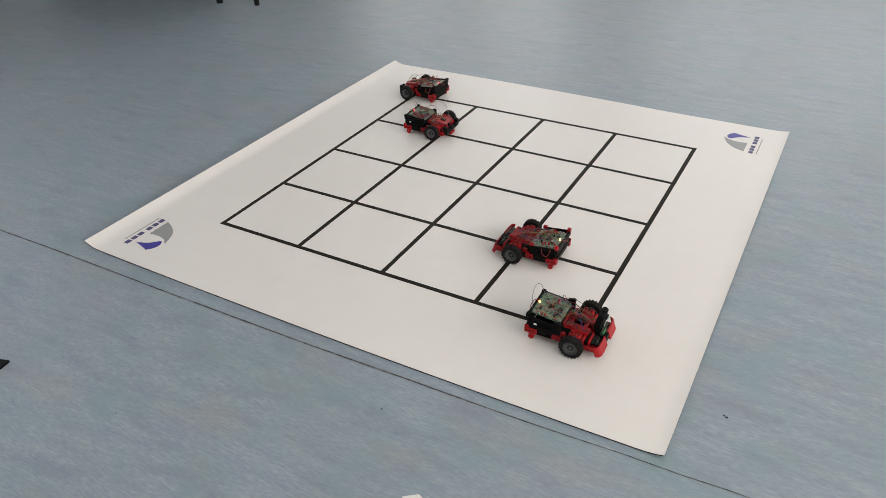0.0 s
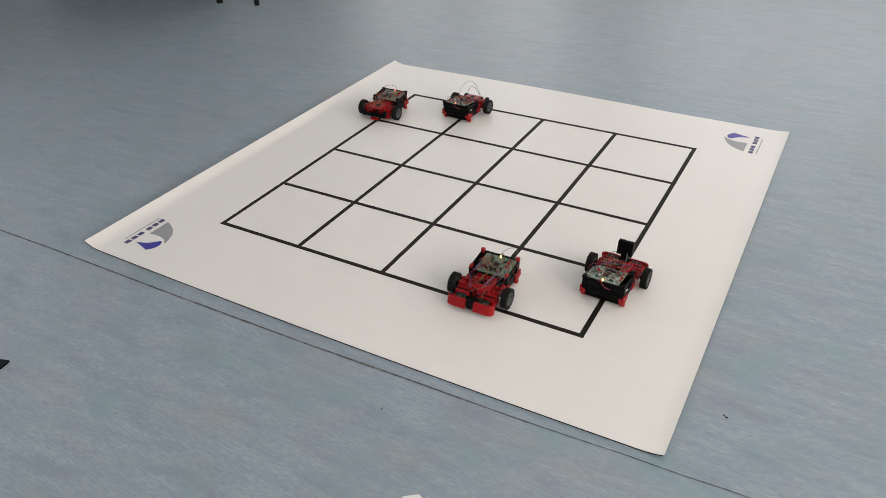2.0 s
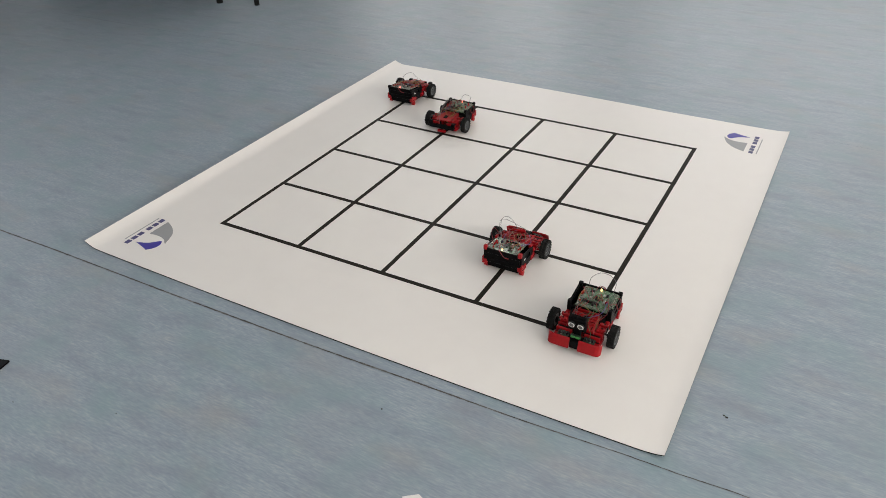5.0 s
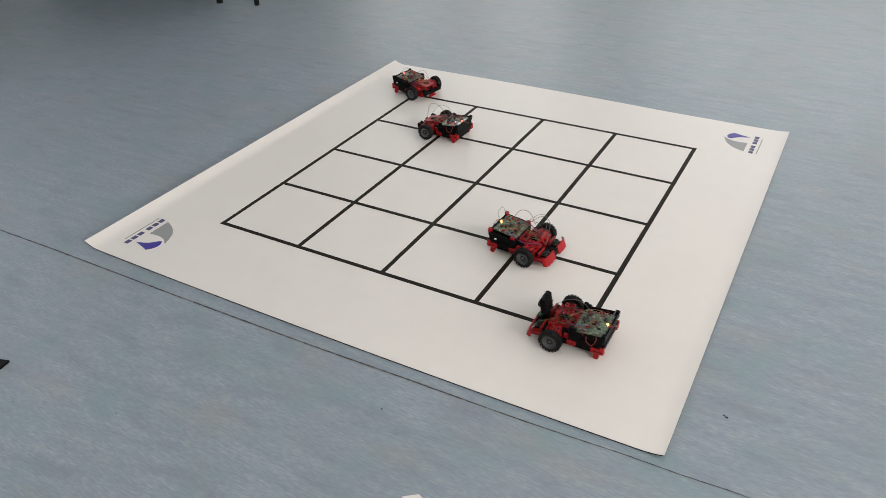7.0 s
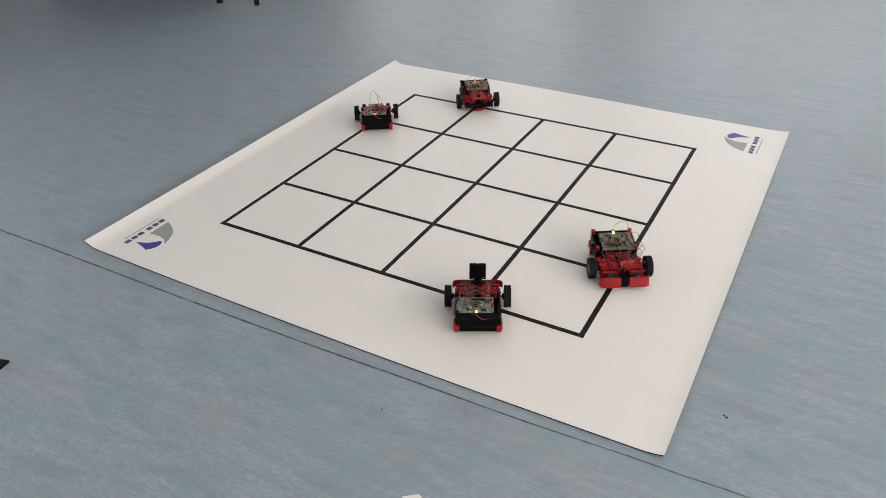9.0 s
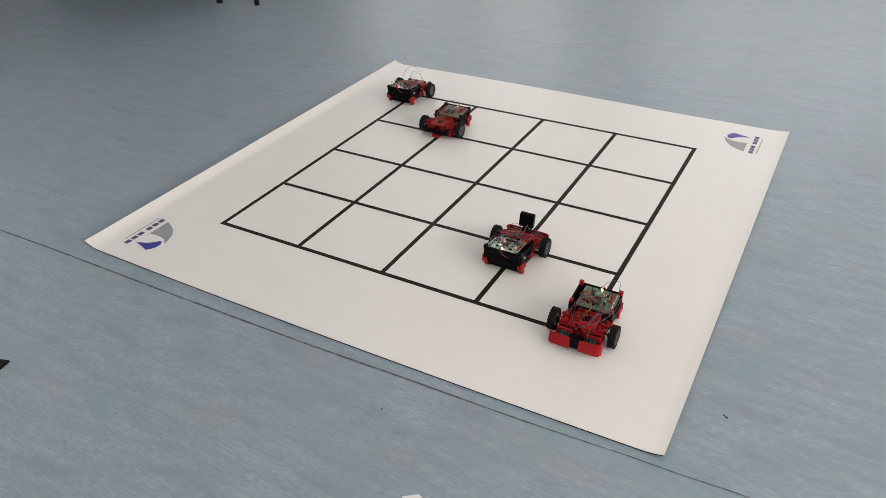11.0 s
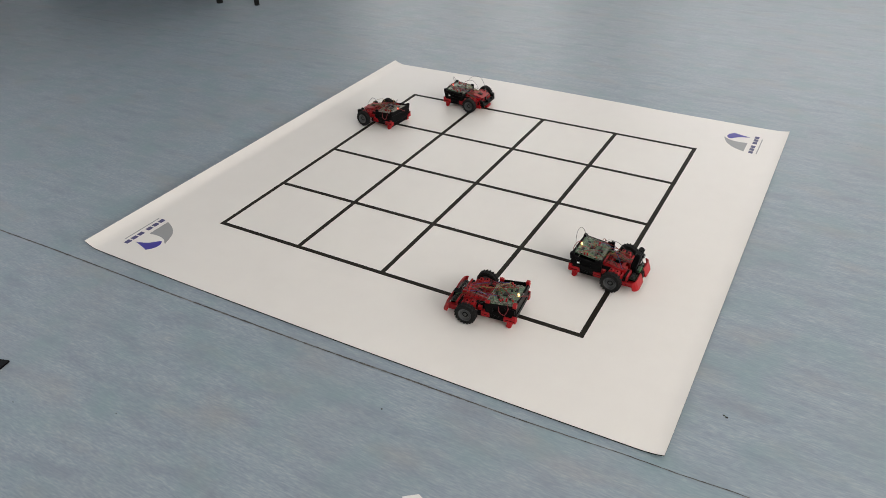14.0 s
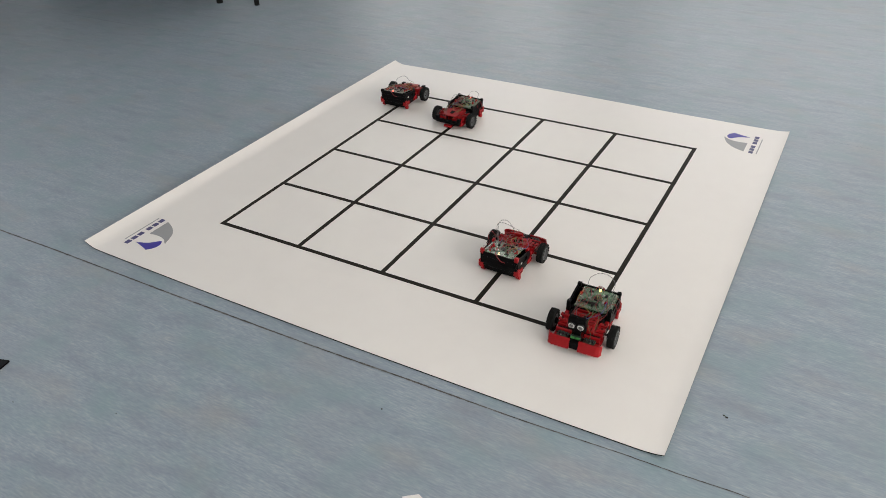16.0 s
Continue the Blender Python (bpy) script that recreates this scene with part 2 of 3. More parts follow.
floor()
structure("ceiling", box(LEFT_X, SIDE_X, BACK_Y, FAR_Y, CEIL, CEIL + 0.1, 0), PAINT, "plain white painted ceiling")
wall("wall_north", "x", (LEFT_X - 0.2, SIDE_X + 0.2), FAR_Y, 0.2, FAR_WINDOWS, "white painted wall with unseen windows")
wall("wall_east", "y", (BACK_Y, FAR_Y), SIDE_X, 0.2, UNSEEN_EAST_WINDOWS, "white painted wall with unseen windows")
wall("wall_south", "x", (LEFT_X - 0.2, SIDE_X + 0.2), BACK_Y, -0.2, [], "plain white painted wall")
wall("wall_west", "y", (BACK_Y, FAR_Y), LEFT_X, -0.2, UNSEEN_WEST_WINDOWS, "unseen grey-blue wall with windows, toned to dim its bounce", DIM_BOUNCE_PAINT)
for i, (c, w) in enumerate(FAR_WINDOWS):
    window(i + 1, "x", c, w, FAR_Y)
for i, (c, w) in enumerate(UNSEEN_WEST_WINDOWS):
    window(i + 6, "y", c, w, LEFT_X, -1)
for i, (c, w) in enumerate(UNSEEN_EAST_WINDOWS):
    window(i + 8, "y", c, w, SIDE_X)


# ---------- dark desks at the edge of the free floor ----------
def desk(x0, x1, y0, y1, near=0.0, side=0.0):
    root = tagged(new("desk"), "dark desk on thin black steel legs, unseen parts shading the linoleum", "desk", group="desks along the room")
    root.location = ((x0 + x1) / 2, (y0 + y1) / 2, FLOOR)
    hx, hy = (x1 - x0) / 2, (y1 - y0) / 2
    # near and side overhang, out of view, to keep light off the floor
    part("tabletop", box(-hx, hx + side, -hy - near, hy, 0.72, 0.75, 0.004), DESK_DARK, root)
    # panels added to darken what the floor reflects
    part("shade_panel", box(-hx + 0.03, hx - 0.03, -hy + 0.04, -hy + 0.06, 0.02, 0.72, 0.003), DESK_DARK, root)
    if hy > hx:
        part("side_shade_panel", box(hx - 0.06, hx - 0.04, -hy + 0.06, hy - 0.03, 0.02, 0.72, 0.003), DESK_DARK, root)
    for sx in (-1, 1):
        for sy in (-1, 1):
            x, y = sx * (hx - 0.02), sy * (hy - 0.02)
            leg = part("leg", rod((x, y, 0.012), (x, y, 0.72), 0.013, 14), STEEL_BLACK, root)
            part("foot_cap", rod((x, y, 0), (x, y, 0.03), 0.016, 14), RUBBER, leg, "black rubber foot")
    return root


def chair():
    root = tagged(new("chair"), "dark chair on thin black steel legs beside the desk", "chair")
    root.matrix_world = pose(-1.83, 1.184, FLOOR, 0, 0, 60)
    for x in (0, 0.38):
        for y in (0, 0.38):
            leg = part("leg", rod((x, y, 0.012), (x, y, 0.44), 0.010, 14), STEEL_BLACK, root)
            part("foot_cap", rod((x, y, 0), (x, y, 0.028), 0.0125, 14), RUBBER, leg, "black rubber foot")
    part("seat", box(-0.03, 0.41, -0.03, 0.41, 0.44, 0.46, 0.006), DESK_DARK, root)
    for x in (0, 0.38):
        part("back_post", rod((x, -0.005, 0.46), (x, -0.02, 0.84), 0.009, 12), STEEL_BLACK, root)
    part("backrest", box(-0.02, 0.40, -0.035, -0.017, 0.62, 0.82, 0.006), DESK_DARK, root)


chair()
desk(-3.414, -2.014, 1.116, 1.8, near=0.45)
# wholly unseen desk, added to darken the far left of the floor
desk(-4.1, -3.43, -0.4, 0.64, side=0.45)


# ---------- printed sheet with its grid of lines ----------
def lift(x, y):
    """Height of the sheet's face: its edges and corners curl a little off the floor."""
    z = 0.0
    z += 0.013 * max(0, (-0.693 - x) / 0.048) ** 2
    z += 0.0032 * max(0, (x - 0.66) / 0.08) ** 2 * max(0, (y - 0.66) / 0.09) ** 2
    z += 0.0035 * max(0, (-0.69 - y) / 0.052) ** 2 * max(0, (x - 0.685) / 0.055) ** 2
    z += 0.0025 * max(0, (x - 0.712) / 0.028) ** 2
    return z


def printed_sheet():
    bm = bmesh.new()
    xs = np.concatenate([np.linspace(-0.741, -0.66, 14), np.linspace(-0.62, 0.6, 21), np.linspace(0.64, 0.740, 10)])
    ys = np.concatenate([np.linspace(-0.742, -0.66, 10), np.linspace(-0.6, 0.6, 9), np.linspace(0.66, 0.748, 10)])

    def bowed(x, y):
        """The cut edges are not quite straight."""
        far_bow = 0.012 * max(0, 1 - ((x + 0.25) / 0.6) ** 2) * max(0, (y - 0.66) / 0.088)
        near_bow = 0.009 * max(0, 1 - (x / 0.78) ** 2) * max(0, (-0.66 - y) / 0.082)
        return y + far_bow - near_bow
    grid = [[bm.verts.new((x, bowed(x, y), lift(x, y))) for y in ys] for x in xs]
    for i in range(len(xs) - 1):
        for j in range(len(ys) - 1):
            bm.faces.new((grid[i][j], grid[i + 1][j], grid[i + 1][j + 1], grid[i][j + 1]))
    under = bm.copy()
    for layer, depth in ((bm, 0.0006), (under, 0.0024)):
        out = bmesh.ops.extrude_face_region(layer, geom=list(layer.faces))
        bmesh.ops.translate(layer, vec=(0, 0, -depth), verts=[v for v in out["geom"] if isinstance(v, bmesh.types.BMVert)])
        bmesh.ops.recalc_face_normals(layer, faces=layer.faces)
    bmesh.ops.translate(under, vec=(0, 0, -0.0007), verts=under.verts)
    sheet = part("printed_sheet", bm, SHEET, smooth="faces")
    tagged(sheet, "large white printed sheet with a black line grid on the floor", "floor mat")
    # black layer paints the shadow line below the sheet's cut edge
    part("edge_shadow_layer", under, RUBBER, sheet, "thin black layer that paints the shadow under the sheet's edge")
    w = 0.0059
    for i in range(5):
        c = -0.5 + 0.25 * i
        part("grid_line", box(c - w, c + w, -0.5 - w, 0.5 + w, 0.0, 0.0004, 0), INK, sheet, "black printed line")
        part("grid_line", box(-0.5 - w, 0.5 + w, c - w, c + w, 0.0, 0.00055, 0), INK, sheet, "black printed line")
    for turn in (0, 180):
        emblem(sheet, turn)
    return sheet


def emblem(sheet, turn):
    """A grey and a blue sail over a row of bars, near two corners of the sheet."""
    m = pose(0, -0.008, 0, 0, 0, turn)

    def place(bm, name, mat, label):
        bmesh.ops.transform(bm, matrix=m, verts=bm.verts)
        for v in bm.verts:
            v.co.z += max(0, lift(v.co.x, v.co.y))
        part(name, bm, mat, sheet, label)

    def at(u, v):
        return (0.636 - v, 0.55 + u)

    def arc(knots, n=7):
        k = [Vector(q) for q in knots]
        k = [2 * k[0] - k[1], *k, 2 * k[-1] - k[-2]]
        pts = []
        for i in range(1, len(k) - 2):
            for s in range(n):
                u = s / n
                a, b, c, d = k[i - 1:i + 3]
                pts.append(0.5 * (2 * b + (c - a) * u + (2 * a - 5 * b + 4 * c - d) * u * u + (3 * b - a - 3 * c + d) * u ** 3))
        return pts + [k[-2]]
    grey = arc([(0.006, 0.0), (0.022, 0.032), (0.047, 0.057), (0.088, 0.074)]) + arc([(0.086, 0.070), (0.073, 0.052), (0.068, 0.028), (0.071, 0.0)])
    blue = arc([(0.083, 0.058), (0.098, 0.066), (0.116, 0.062), (0.131, 0.050)]) + arc([(0.129, 0.046), (0.122, 0.024), (0.116, 0.0)]) + arc([(0.114, 0.004), (0.105, 0.03), (0.085, 0.052)])
    place(flat([at(*q) for q in grey], 0.0001, 0.0005), "emblem_sail", LOGO_GREY, "grey printed sail shape")
    place(flat([at(*q) for q in blue], 0.0001, 0.0005), "emblem_sail", LOGO_BLUE, "blue printed sail shape")
    for i in range(6):
        u = 0.002 + i * 0.0211 + (0.008 if i > 2 else 0)
        p0, p1 = at(u, -0.0135), at(u + 0.0162, -0.0265)
        bm = box(p0[0], p1[0], p0[1], p1[1], 0.0001, 0.0005, 0)
        place(bm, "emblem_bar", LOGO_NAVY, "navy printed bar")
    p0, p1 = at(0.004, -0.0355), at(0.118, -0.0385)
    place(box(p1[0], p0[0], p0[1], p1[1], 0.0001, 0.0005, 0), "emblem_bar", LOGO_GREY, "thin grey printed line")


printed_sheet()


# ---------- small robots built from plastic bricks ----------
WHEEL_Y, WHEEL_R = 0.0655, 0.0245


def wheel(root, side):
    hub = part("wheel", rod((0, side * -0.012, 0), (0, side * 0.004, 0), 0.007, 12), BLACK, root)
    hub.location = (0, side * WHEEL_Y, WHEEL_R)
    bm = bmesh.new()
    # tyre: a lathed ring with a rounded shoulder, and rows of lugs
    prof = [(0.0145, -0.0066), (0.0200, -0.0076), (0.0224, -0.0066), (0.0230, -0.003), (0.0230, 0.003), (0.0224, 0.0066), (0.0200, 0.0076), (0.0145, 0.0066)]
    n = 40
    rings = [[bm.verts.new((r * math.cos(2 * math.pi * i / n), y, r * math.sin(2 * math.pi * i / n))) for r, y in prof] for i in range(n)]
    for i in range(n):
        a, b = rings[i], rings[(i + 1) % n]
        for j in range(len(prof) - 1):
            bm.faces.new((a[j], a[j + 1], b[j + 1], b[j]))
    for i in range(20):
        for s in (-1, 1):
            ang = 2 * math.pi * (i + 0.25 * s) / 20
            t = pose(0, 0, 0, 0, -math.degrees(ang), 0)
            before = set(bm.verts)
            box(0.0217, 0.0245, *sorted((s * 0.0005, s * 0.0074)), -0.0019, 0.0019, 0.0004, bm)
            bmesh.ops.transform(bm, matrix=t, verts=[v for v in bm.verts if v not in before])
    bmesh.ops.recalc_face_normals(bm, faces=bm.faces)
    part("tyre", bm, RUBBER, hub, "black rubber tyre with tread blocks")
    bm = bmesh.new()
    prof = [(0.0, 0.0045), (0.0035, 0.0050), (0.0040, 0.0025), (0.0060, 0.0025), (0.0070, 0.0048), (0.0100, 0.0048), (0.0108, 0.0025), (0.0128, 0.0040), (0.0138, 0.0072), (0.0152, 0.0074), (0.0152, -0.0065), (0.0, -0.0065)]
    rings = [[bm.verts.new((max(r, 0.0003) * math.cos(2 * math.pi * i / n), side * y, max(r, 0.0003) * math.sin(2 * math.pi * i / n))) for r, y in prof] for i in range(n)]
    for i in range(n):
        a, b = rings[i], rings[(i + 1) % n]
        for j in range(len(prof) - 1):
            bm.faces.new((a[j], a[j + 1], b[j + 1], b[j]))
    bmesh.ops.recalc_face_normals(bm, faces=bm.faces)
    part("rim", bm, RIM, hub, "dark grey plastic rim with raised rings")
    return hub


TILT = 6.5     # the boards lean down to the front


def sag(x):
    return max(0.0, x + 0.101) * math.tan(radians(TILT))


def circuit_board(root, pale, rnd, led):
    z = 0.0565
    board = part("circuit_board", box(-0.101, -0.036, -0.033, 0.045, z - 0.0016, z, 0.0003), PALE_BOARD if pale else BOARD, root,
                 "pale grey electronics board" if pale else "green electronics board with small components")
    board.matrix_local = Matrix.Translation((-0.101, 0, z)) @ pose(0, 0, 0, 0, TILT, 0) @ Matrix.Translation((0.101, 0, -z))
    for x, y, sx, sy, h in ((-0.07, 0.006, 0.012, 0.012, 0.0022), (-0.055, -0.02, 0.006, 0.009, 0.002), (-0.085, 0.022, 0.007, 0.005, 0.003), (-0.088, -0.012, 0.006, 0.01, 0.0025)):
        part("chip", box(x - sx / 2, x + sx / 2, y - sy / 2, y + sy / 2, z, z + h, 0.0003), CHIP, board)
    for x, y in ((-0.058, 0.022), (-0.078, -0.008), (-0.047, 0.002), (-0.064, -0.008)):
        part("capacitor", rod((x, y, z), (x, y, z + 0.006), 0.0028, 10), TIN if rnd.random() < 0.6 else CHIP, board)
    # solder joints in rows along both sides and across the front
    bm = bmesh.new()
    for row in range(3):
        for i in range(17):
            for y in (0.042 - row * 0.0034, -0.031 + row * 0.0034):
                if rnd.random() < 0.8:
                    x = -0.097 + i * 0.0036
                    box(x, x + 0.0016, y - 0.0008, y + 0.0008, z, z + 0.0012 + rnd.random() * 0.001, 0, bm)
    for i in range(20):
        y = -0.03 + i * 0.0031
        for x in (-0.0395, -0.043):
            box(x, x + 0.0016, y, y + 0.0016, z, z + 0.0014, 0, bm)
    part("solder_pins", bm, TIN, board, "rows of bright solder pins")
    bm = bmesh.new()
    for _ in range(56):
        x, y = rnd.uniform(-0.098, -0.042), rnd.uniform(-0.032, 0.032)
        s = rnd.uniform(0.0007, 0.0018)
        box(x, x + s * 1.8, y, y + s, z, z + rnd.uniform(0.0006, 0.002), 0, bm)
    tagged(part("tiny_components", bm, TIN if not pale else CHIP, board, "many tiny soldered components"), kind="stuff")
    # shiny pin strips along one side, and mirror pads added in the middle for glare
    if not pale:
        for y in (0.0395, -0.0305):
            for i in range(7):
                x = -0.096 + i * 0.0082
                part("pin_strip", box(x, x + rnd.uniform(0.0035, 0.0062), y - 0.0014, y + 0.0014, z, z + 0.003, 0.0005, m=pose(0, 0, 0, 0, rnd.uniform(0, 5), 0)), MIRROR_TIN, board, "shiny bare pin strip")
        for x, y, sx, sy in ((-0.083, 0.016, 0.009, 0.006), (-0.066, 0.021, 0.007, 0.005), (-0.046, -0.012, 0.004, 0.010)):
            part("glare_pad", box(x - sx / 2, x + sx / 2, y - sy / 2, y + sy / 2, z + 0.0006, z + 0.0026, 0.0003, m=pose(0, 0, 0, rnd.uniform(-3, 3), rnd.uniform(1.5, 4.5), 0)), MIRROR_TIN, board, "mirror pad added to give the board glare")
    # red plugs with stripped sleeves on both sides
    for y in (0.030, -0.030):
        for i in range(4):
            x = -0.09 + i * 0.0085 + (0.012 if y < 0 else 0)
            if rnd.random() < 0.25:
                continue
            tall = rnd.uniform(0.004, 0.0085)
            x, y1 = x + rnd.uniform(-0.003, 0.003), y + rnd.uniform(-0.004, 0.004)
            part("plug", box(x - 0.0017, x + 0.0017, y1 - 0.002, y1 + 0.002, z, z + tall, 0.0005, m=pose(0, 0, 0, rnd.uniform(-28, 28), rnd.uniform(-28, 28), rnd.uniform(0, 60))), RED, board, "red wire plug")
    part("pin_header", box(-0.053, -0.05, -0.014, 0.014, z, z + 0.006, 0.0004), CHIP, board, "black pin header")
    part("led", rod((-0.0975, 0.004, z), (-0.0975, 0.004, z + 0.0045), 0.0021, 10), led, board, "small glowing status light")


def robot(label, bumpers, sonar, corner, pale, seed, led, loops):
    rnd = random.Random(seed)
    root = tagged(new("robot_car"), label, "robot", group="robots driving on the grid")
    wheels = [wheel(root, 1), wheel(root, -1)]
    part("axle", rod((0, -0.056, WHEEL_R), (0, 0.056, WHEEL_R), 0.0022, 10), STEEL_BLACK, root, "thin dark axle")
    part("chassis_plate", box(-0.096, 0.034, -0.036, 0.036, 0.0165, 0.0205), RED, root)
    for s in (1, -1):
        part("side_rail", box(-0.1, -0.016, *sorted((s * 0.038, s * 0.0465)), 0.0115, 0.0185), BLACK, root, "black plastic rail")
        part("upper_rail", box(-0.098, -0.02, *sorted((s * 0.037, s * 0.0475)), 0.0188, 0.0262, 0.001), BLACK, root, "long black rail")
        part("rail_block", box(-0.1075, -0.0805, *sorted((s * 0.0395, s * 0.0515)), 0.0150, 0.0275, 0.001), RED, root)
        part("rail_block", box(-0.1075, -0.099, *sorted((s * 0.0478, s * 0.0515)), 0.0275, 0.0335, 0.0008), RED, root)
        part("rail_block", box(-0.0475, -0.0285, *sorted((s * 0.0385, s * 0.0500)), 0.0150, 0.0275, 0.001), RED, root)
        # motor beside the middle: a long red housing with stepped slabs on it, a black can behind
        part("motor_can", rod((-0.038, s * 0.031, 0.0305), (-0.012, s * 0.031, 0.0305), 0.0085, 14), BLACK, root, "black motor can")
        part("motor_block", box(-0.030, 0.021, *sorted((s * 0.0075, s * 0.0290)), 0.0205, 0.0390, 0.0014), RED, root, "long red plastic motor housing")
        part("motor_cover", box(-0.026, 0.004, *sorted((s * 0.0095, s * 0.0245)), 0.0390, 0.0425, 0.0010, m=pose(0, 0, 0, 0, 3, 0)), RED, root, "raised red cover plate")
        part("brick", box(-0.0140, 0.0120, *sorted((s * 0.0305, s * 0.0475)), 0.0230, 0.0375, 0.0012), RED, root)
        part("brick", box(-0.0115, -0.0035, *sorted((s * 0.0330, s * 0.0505)), 0.0375, 0.0425, 0.0009), RED, root)
        part("brick", box(0.0020, 0.0105, *sorted((s * 0.0345, s * 0.0500)), 0.0372, 0.0410, 0.0009), RED, root)
        part("brick", box(-0.0295, -0.0200, *sorted((s * 0.0395, s * 0.0475)), 0.0275, 0.0365, 0.0009), RED, root)
        part("cross_rib", box(0.0150, 0.0192, *sorted((s * 0.0300, s * 0.0480)), 0.0230, 0.0355, 0.0007), RED, root)
        # black bar and base stand for the shade between and under the ribs
        part("gap_shade_bar", box(0.0215, 0.0265, *sorted((s * 0.0100, s * 0.0450)), 0.0240, 0.0330, 0.0007), BLACK, root, "black bar painting the dark gap between red ribs")
        part("cross_rib", box(0.0275, 0.0318, *sorted((s * 0.0130, s * 0.0470)), 0.0230, 0.0340, 0.0007), RED, root)
        part("rib_shade_base", box(0.012, 0.034, *sorted((s * 0.012, s * 0.046)), 0.0205, 0.0238, 0.0006), BLACK, root, "black base painting the shade under the ribs")
        part("front_rail", box(0.004, 0.0500 if bumpers else 0.0330, *sorted((s * 0.0370, s * 0.0485)), 0.0115, 0.0228, 0.0010), RED, root, "red rail running forward beside the wheel")
        # grooves of the building bricks: raised dark strips paint the shade in them
        for x0, x1, z0, z1, y in ((-0.105, -0.0845, 0.0203, 0.0222, 0.0515), (-0.0455, -0.0305, 0.0203, 0.0222, 0.0500), (-0.0125, 0.0105, 0.0290, 0.0308, 0.0475), (0.0265, 0.0320, 0.0165, 0.0180, 0.0485)):
            part("groove_shade", box(x0, x1, *sorted((s * (y - 0.001), s * (y + 0.0003))), z0, z1, 0.0), GROOVE_SHADE, root, "dark strip painting the shade in a brick's slot")
        for x in (-0.0205, -0.0115, -0.0025):
            part("groove_shade", box(x - 0.0007, x + 0.0007, *sorted((s * 0.0105, s * 0.0238)), 0.0412, 0.0431, 0.0), GROOVE_SHADE, root, "dark strip painting the shade in a brick's slot")
        part("groove_shade", box(0.0075, 0.0195, *sorted((s * 0.0215, s * 0.0235)), 0.0380, 0.0393, 0.0), GROOVE_SHADE, root, "dark strip painting the shade in a brick's slot")
        part("pin", rod((0.0065, s * 0.0420, 0.0410), (0.0065, s * 0.0420, 0.0424), 0.0019, 10), BLACK, root, "small black connecting pin")
        part("pin", rod((-0.0075, s * 0.0440, 0.0425), (-0.0075, s * 0.0440, 0.0438), 0.0019, 10), BLACK, root, "small black connecting pin")
        part("rear_foot", box(-0.0985, -0.0870, *sorted((s * 0.0410, s * 0.0500)), 0.0075, 0.0152, 0.0014, m=pose(0, 0, 0, 0, -5, 0)), RED, root)
        part("foot_roller", rod((-0.0925, s * 0.0410, 0.0060), (-0.0925, s * 0.0500, 0.0060), 0.0060, 16), RED, root, "small red roller under the rear corner")
        part("tray_side", tray_side(s), BLACK, root, "black tray side with a long slot")
        part("corner_block", box(-0.107, -0.0985, *sorted((s * 0.0395, s * 0.0485)), 0.053, 0.0645 if corner is RED else 0.0615, 0.0009), corner, root)
        part("corner_block", box(-0.047, -0.037, *sorted((s * 0.041, s * 0.0475)), 0.0485, 0.0565, 0.0009), corner, root)
    # rear panel with a wide recess between two rails
    part("rear_panel", box(-0.1065, -0.102, -0.0475, 0.0475, 0.046, 0.0585), BLACK, root, "black rear panel")
    part("rear_panel", box(-0.1065, -0.102, -0.0475, 0.0475, 0.022, 0.033), BLACK, root, "black rear panel")
    part("rear_skid", box(-0.1, -0.092, -0.0405, 0.0405, 0.0055, 0.0215, 0.0012), BLACK, root, "black bar under the rear panel")
    part("rear_panel", box(-0.1045, -0.0985, -0.043, 0.043, 0.031, 0.05), BLACK, root, "recessed black panel")
    part("front_panel", box(-0.039, -0.0365, -0.0455, 0.0455, 0.023, 0.0465), BLACK, root, "black tray front")
    part("tray_floor", box(-0.1, -0.04, -0.043, 0.043, 0.024, 0.026), BLACK, root, "black tray bottom")
    # narrow gap between the two housings, filled black for its shade, with gears and struts across it
    part("gear_gap_shade", box(-0.024, 0.006, -0.0068, 0.0068, 0.0205, 0.0335, 0.0012), BLACK, root, "black gear block that paints the gap's shade")
    part("gear_cover", box(-0.0345, -0.0308, -0.024, 0.024, 0.0365, 0.0445, 0.001), RED, root)
    part("gear_cover", box(0.0065, 0.0150, -0.0205, 0.0205, 0.0392, 0.0412, 0.0008), RED, root)
    part("strut", box(-0.020, -0.0165, -0.026, 0.026, 0.0428, 0.0452, 0.0006, m=pose(0, 0, 0, 0, 0, 7)), RED, root)
    part("gear", rod((-0.006, -0.005, 0.0405), (-0.006, 0.005, 0.0405), 0.0055, 14), BLACK, root, "small black gear")
    if bumpers:
        for s in (1, -1):
            part("bumper", bumper(s), RED, root, "slanted red bumper plate")
            sensor = part("sensor_board", box(0.033, 0.0465, *sorted((s * 0.016, s * 0.04)), 0.0275, 0.0288, 0.0003, m=pose(0, 0, 0, 0, 8, 0)), DARK_BOARD, root, "small dark green sensor board")
            for k in range(3):
                y = s * (0.020 + 0.0075 * k)
                part("connector", box(0.036, 0.043, y - 0.0022, y + 0.0022, 0.0285, 0.0335, 0.0004), CHIP if k != 1 else STEEL_BLACK, sensor)
            part("solder_dot", box(0.0435, 0.0455, *sorted((s * 0.030, s * 0.0325)), 0.0275, 0.0298, 0.0004), TIN, sensor, "bright solder dot")
            part("sensor_mount", box(0.0322, 0.048, *sorted((s * 0.0095, s * 0.0365)), 0.0165, 0.0262, 0.001), BLACK, root, "black sensor mount")
        part("bumper_joint", box(0.03, 0.056, -0.0092, 0.0092, 0.010, 0.0275, 0.0012), BLACK, root, "black joint between the bumpers")
